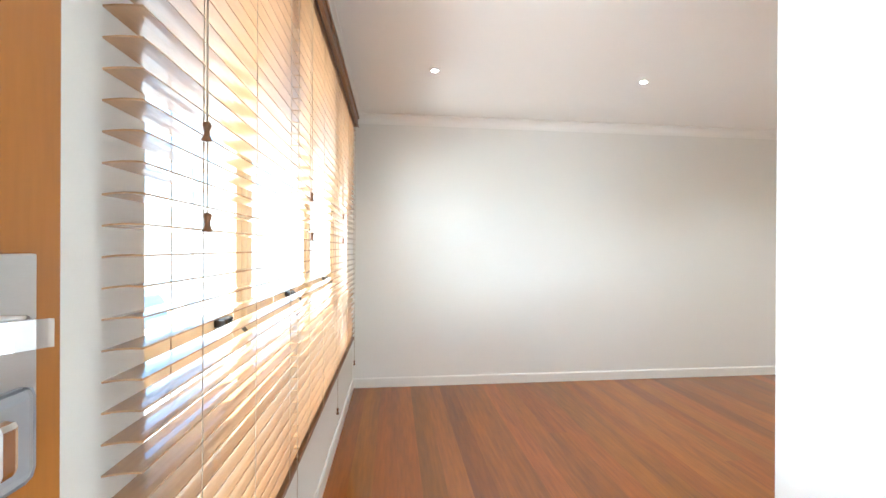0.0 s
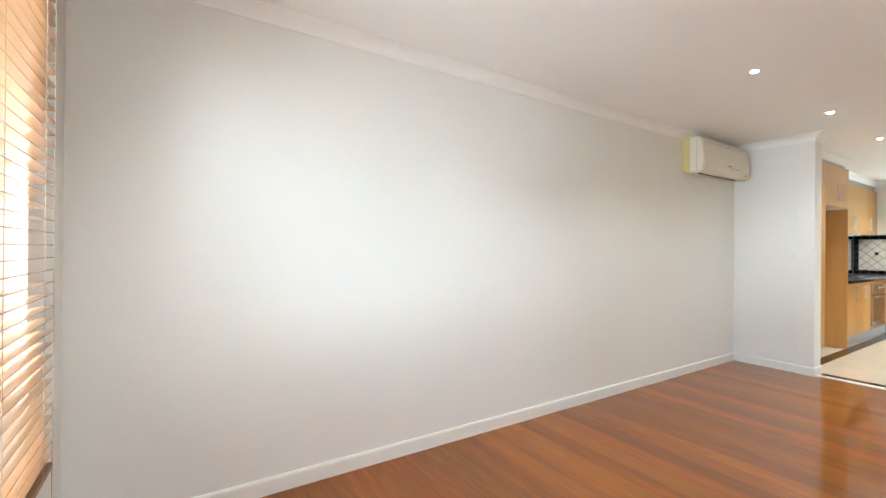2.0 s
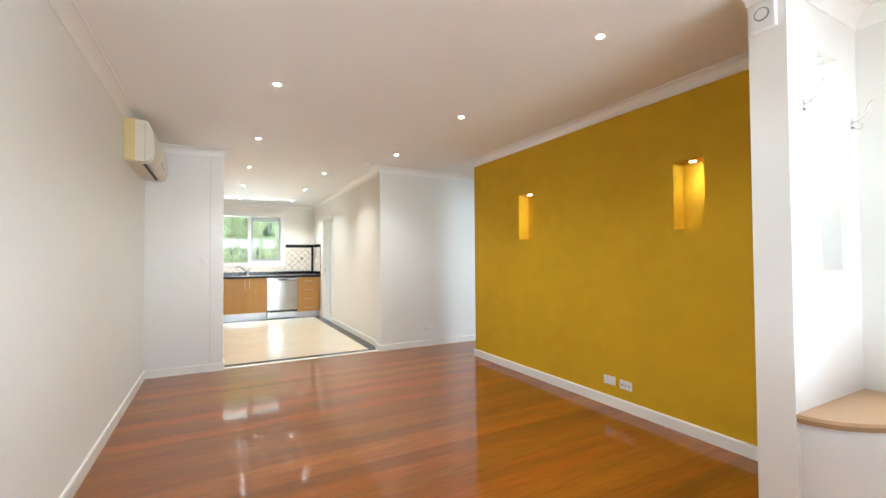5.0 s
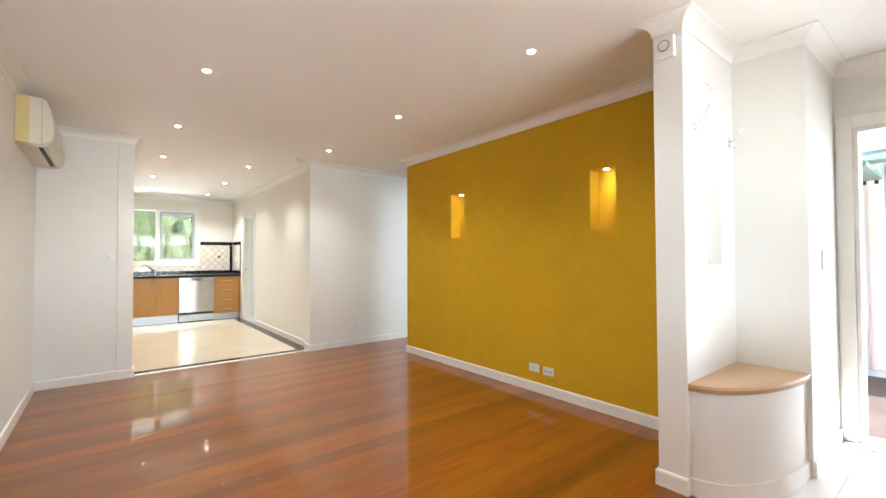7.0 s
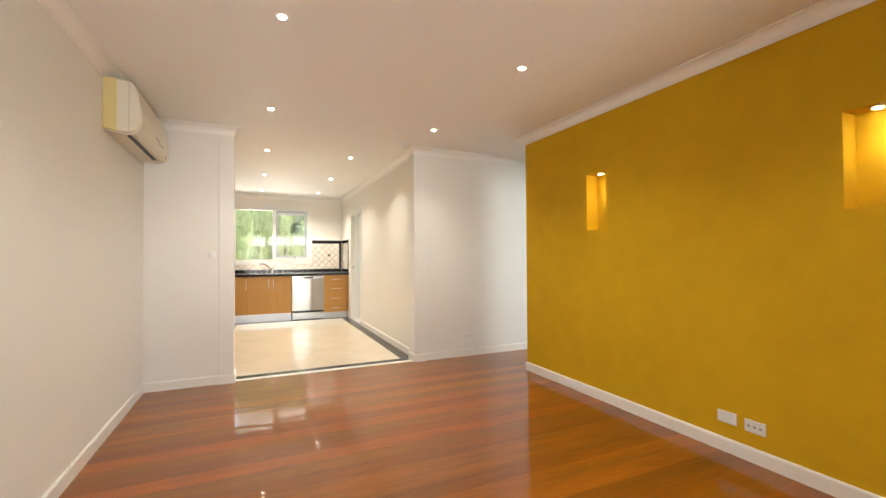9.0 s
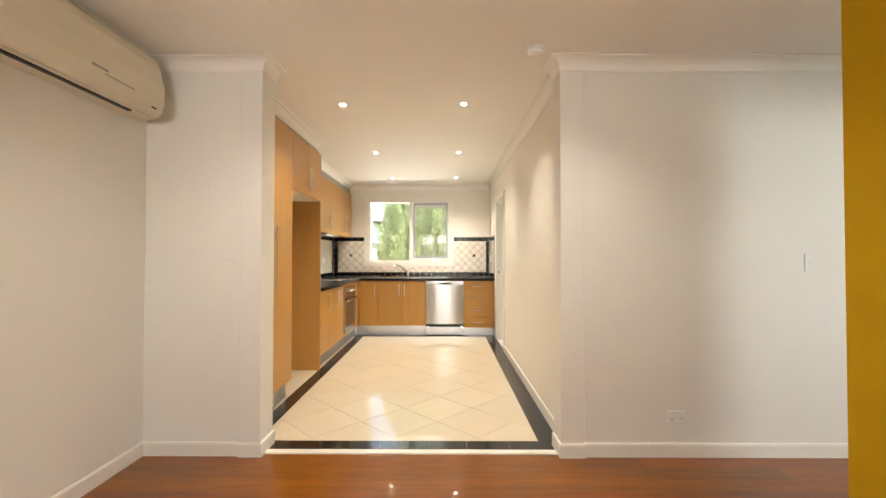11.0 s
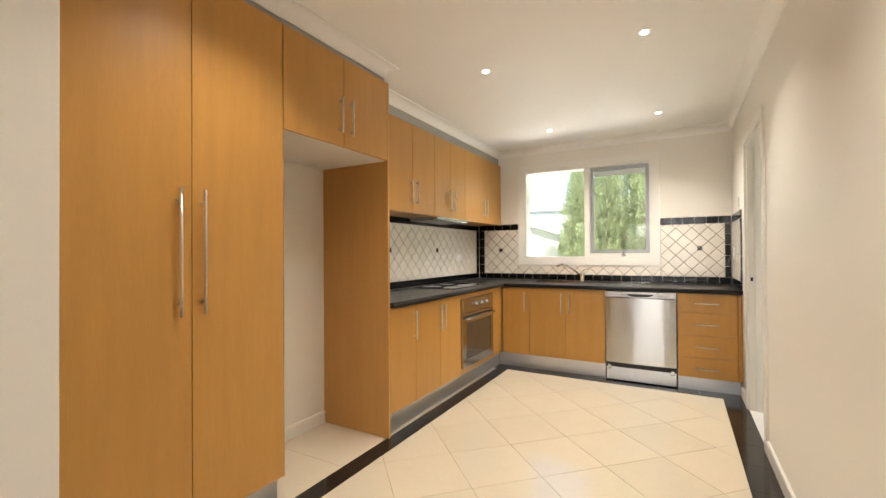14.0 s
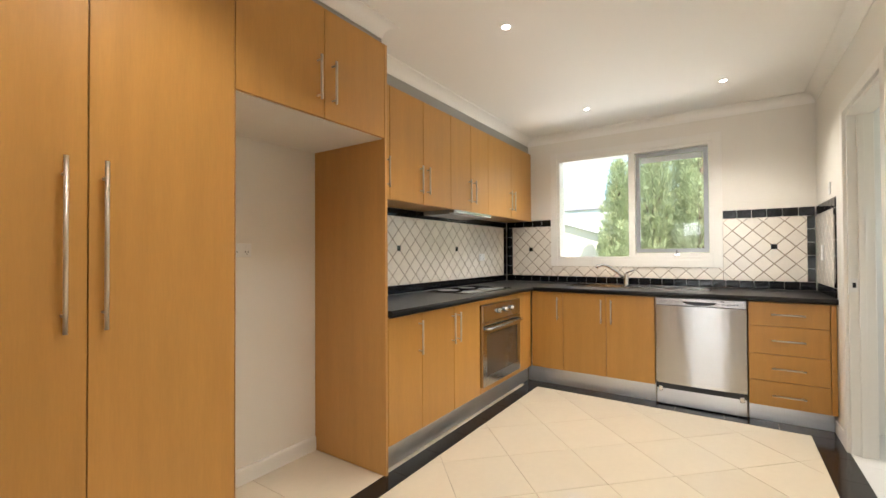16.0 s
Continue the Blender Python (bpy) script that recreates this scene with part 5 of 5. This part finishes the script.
part("window_frame", wall_boxes("x", -0.55, 0.30, -3.32, -3.27, 0.86, 2.20, [(-0.50, 0.25, 0.91, 2.15)]), M_SCREENF, end, "dark blue-grey security screen frame")
for i in range(12):
    for w in (-1, 1):
        c = -0.47 + i * 0.062
        part("screen_bar", rod(bmesh.new(), (max(-0.5, min(0.25, c - w * 0.15)), -3.30, 0.92), (max(-0.5, min(0.25, c + w * 0.15)), -3.30, 2.14), 0.004, n=5), M_SCREENF, end)
part("pane", boxed(-0.50, 0.25, -3.345, -3.340, 0.91, 2.15), M_OVENGLASS, end)
part("downpipe", rod(bmesh.new(), (0.42, -3.25, -0.03), (0.42, -3.25, 2.25), 0.035), M_SALMON, end, "pale pink downpipe")
part("pipe_bracket", boxed(0.36, 0.48, -3.299, -3.235, 2.02, 2.06, 0.003), M_BLACK, end)
part("awning", prism(bmesh.new(), [(-0.62, -3.299, 2.36), (0.50, -3.299, 2.36), (0.50, -2.95, 2.20), (-0.62, -2.95, 2.20)], [(-0.62, -3.299, 2.40), (0.50, -3.299, 2.40), (0.50, -2.95, 2.24), (-0.62, -2.95, 2.24)]), M_GREEN, end, "green metal window awning")
solid("doormat", boxed(-0.35, 0.28, -0.455, -0.36, 0.0, 0.012, 0.004), M_PEBBLE, "grey pebble-patterned mat strip at the door sill", "doormat")


# ---- boards and tiles, piece by piece ----
def board_mesh(w, l):
    return to_mesh(boxed(0, w, 0, l, -0.008, 0.0), "board", M_FLOOR)


rng = random.Random(11)
BW = 0.132
x = XW + 0.002
while x < XN + 0.015:
    x1 = min(x + BW, XN + 0.018)
    mid = (x + x1) / 2
    y = 1.022 if mid < 0.732 else YY + 0.002 if mid < 4.338 else -2.748
    first = True
    while y < YN - 0.002:
        l = rng.uniform(1.5, 4.8) if first else rng.uniform(3.2, 4.8)
        first = False
        if YN - (y + l) < 1.1:
            l = YN - y - 0.002
        piece("board", board_mesh(x1 - x, l), floor, (x, y, 0))
        y += l
    x = x1

# diagonal cream tiles, their cut edges along the black border
FX0, FX1, FY0, FY1 = 5.405, 9.09, 1.39, 3.29
STEP = 0.2866
for i in range(-12, 8):
    for j in range(-6, 8):
        if (i + j) % 2:
            continue
        c = (8.025 + STEP * (i + 1), 2.08 + STEP * j)
        poly = clip_poly([(c[0] - STEP, c[1]), (c[0], c[1] - STEP), (c[0] + STEP, c[1]), (c[0], c[1] + STEP)], FX0, FX1, FY0, FY1)
        if poly:
            g = (sum(p[0] for p in poly) / len(poly), sum(p[1] for p in poly) / len(poly))
            a, b = shrink(poly, g, 0.994), shrink(poly, g, 0.990)
            bm = prism(bmesh.new(), [(p[0] - g[0], p[1] - g[1], -0.004) for p in a], [(p[0] - g[0], p[1] - g[1], 0.0) for p in b])
            piece("tile", to_mesh(bm, "tile", M_TILE), kitchen_floor, (*g, 0))


def strip_tiles(name, parent, x0, x1, y0, y1, size, material, z=0.0, gap=0.002, depth=0.004):
    """Rectangular floor tiles over a rectangle."""
    nx, ny = max(1, round((x1 - x0) / size)), max(1, round((y1 - y0) / size))
    sx, sy = (x1 - x0) / nx, (y1 - y0) / ny
    me = to_mesh(boxed(0, sx - gap, 0, sy - gap, -depth, 0, 0.0006, 1), name, material)
    for i in range(nx):
        for j in range(ny):
            piece(name, me, parent, (x0 + i * sx + gap / 2, y0 + j * sy + gap / 2, z))


strip_tiles("border_tile", kitchen_floor, FX0, FX1, YR, FY0, 0.30, M_BLACKTILE)
strip_tiles("border_tile", kitchen_floor, XN + T, FX1, FY1, 3.41, 0.30, M_BLACKTILE)
strip_tiles("border_tile", kitchen_floor, FX1, 9.26, YR, 3.46, 0.30, M_BLACKTILE)
strip_tiles("border_tile", kitchen_floor, XN + 0.08, FX0, FY0 - 0.08, FY1, 0.30, M_BLACKTILE)
strip_tiles("border_tile", kitchen_floor, XN + 0.08, FX0, 1.30, FY0 - 0.08, 0.12, M_BLACKTILE)
strip_tiles("tile", kitchen_floor, 6.30, 7.146, 3.41, YK, 0.42, M_TILE)
strip_tiles("tile", kitchen_floor, 7.5, 9.35, -0.9, YR, 0.30, M_TILEW)
strip_tiles("tile", entry_floor, XW, 0.657, -0.45, 1.02, 0.42, M_TILEW, 0.001)

# splashback: diamonds, black borders, small black insets
def splash(parent, axis, a0, a1, z0, z1, d, out, nodes, holes=()):
    """Diamond tiles on a wall; nodes is the place of one lattice corner."""
    s = 0.0715
    bm_back = wall_boxes(axis, a0, a1, min(d, d + out * 0.004), max(d, d + out * 0.004), z0, z1, holes)
    part("grout", bm_back, M_SPLASHG, parent)
    for i in range(int((a0 - nodes[0]) / s) - 2, int((a1 - nodes[0]) / s) + 3):
        for j in range(int((z0 - nodes[1]) / s) - 2, int((z1 - nodes[1]) / s) + 3):
            if (i + j) % 2 == 0:
                continue
            c = (nodes[0] + i * s, nodes[1] + j * s)
            full = [(c[0] - s, c[1]), (c[0], c[1] - s), (c[0] + s, c[1]), (c[0], c[1] + s)]
            regions = [(a0, a1, z0, z1)]
            for h in holes:
                regions = [(a0, h[0], z0, z1), (h[1], a1, z0, z1), (h[0], h[1], z0, min(z1, h[2]))]
            for r in regions:
                poly = clip_poly(full, *r)
                if not poly:
                    continue
                g = (sum(p[0] for p in poly) / len(poly), sum(p[1] for p in poly) / len(poly))
                a, b = shrink(poly, g, 0.955), shrink(poly, g, 0.915)
                o = spot_at(axis, g[0], d, g[1])
                low = [spot_at(axis, p[0], d + out * 0.0005, p[1]) - o for p in a]
                high = [spot_at(axis, p[0], d + out * 0.008, p[1]) - o for p in b]
                piece("tile", to_mesh(prism(bmesh.new(), low, high), "tile", M_SPLASH), parent, o)


def black_row(parent, axis, a0, a1, z0, z1, d, out, size=0.10, vertical=False):
    n = max(1, round(((z1 - z0) if vertical else (a1 - a0)) / size))
    for i in range(n):
        if vertical:
            b = (a0, a1, z0 + (z1 - z0) * i / n, z0 + (z1 - z0) * (i + 1) / n)
        else:
            b = (a0 + (a1 - a0) * i / n, a0 + (a1 - a0) * (i + 1) / n, z0, z1)
        o = spot_at(axis, (b[0] + b[1]) / 2, d, (b[2] + b[3]) / 2)
        bm = oriented(axis, b[0] + 0.0015, b[1] - 0.0015, d + out * 0.0005, d + out * 0.009, b[2] + 0.0015, b[3] - 0.0015, 0.0025, 1)
        piece("black_tile", to_mesh(bm, "black_tile", M_BLACKGLAZE, False, o), parent, o)


def inset(parent, axis, a, z, d, out):
    o = spot_at(axis, a, d, z)
    piece("inset_tile", to_mesh(oriented(axis, a - 0.021, a + 0.021, d + out * 0.0085, d + out * 0.011, z - 0.021, z + 0.021, 0.001, 1), "inset_tile", M_BLACKGLAZE, False, o), parent, o)


ZB, ZT, ZTOP = 0.972, 1.512, 1.585
sb = thing("splashback_back", (XE, 2.6, ZB), "cream diamond wall tiles with black borders round the window", "splashback", kind="structure")
HOLE = (KWIN[0] - 0.071, KWIN[1] + 0.071, KWIN[2] - 0.071, 3.0)
splash(sb, "y", YR + 0.065, YK - 0.085, ZB, ZT, XE, -1, (1.512, 1.262), [HOLE])
black_row(sb, "y", YR + 0.012, YK - 0.012, 0.9035, ZB, XE, -1)
black_row(sb, "y", YR + 0.012, HOLE[0], ZT, ZTOP, XE, -1)
black_row(sb, "y", HOLE[1], YK - 0.012, ZT, ZTOP, XE, -1)
black_row(sb, "y", YR + 0.012, YR + 0.065, ZB, ZT, XE, -1, vertical=True)
black_row(sb, "y", YK - 0.085, YK - 0.012, ZB, ZT, XE, -1, vertical=True)
inset(sb, "y", 1.512, 1.262, XE, -1)
inset(sb, "y", 3.67, 1.262, XE, -1)
sl = thing("splashback_side", (8.5, YK, ZB), "cream diamond wall tiles with black borders under the wall cabinets", "splashback", kind="structure")
splash(sl, "x", 7.168, XE - 0.085, ZB, ZT, YK, -1, (7.95, 1.262))
black_row(sl, "x", 7.168, XE - 0.012, 0.9035, ZB, YK, -1)
black_row(sl, "x", 7.168, XE - 0.012, ZT, UZ0, YK, -1)
black_row(sl, "x", XE - 0.085, XE - 0.012, ZB, ZT, YK, -1, vertical=True)
inset(sl, "x", 7.95, 1.262, YK, -1)
inset(sl, "x", 8.80, 1.262, YK, -1)
sr = thing("splashback_return", (9.5, YR, ZB), "short return of cream diamond tiles edged in black", "splashback", kind="structure")
splash(sr, "x", 9.24, XE - 0.012, ZB, ZT, YR, 1, (9.55, 1.262))
black_row(sr, "x", 9.18, XE - 0.012, 0.9035, ZB, YR, 1)
black_row(sr, "x", 9.18, XE - 0.012, ZT, ZTOP, YR, 1)
black_row(sr, "x", 9.18, 9.24, ZB, ZT, YR, 1, vertical=True)
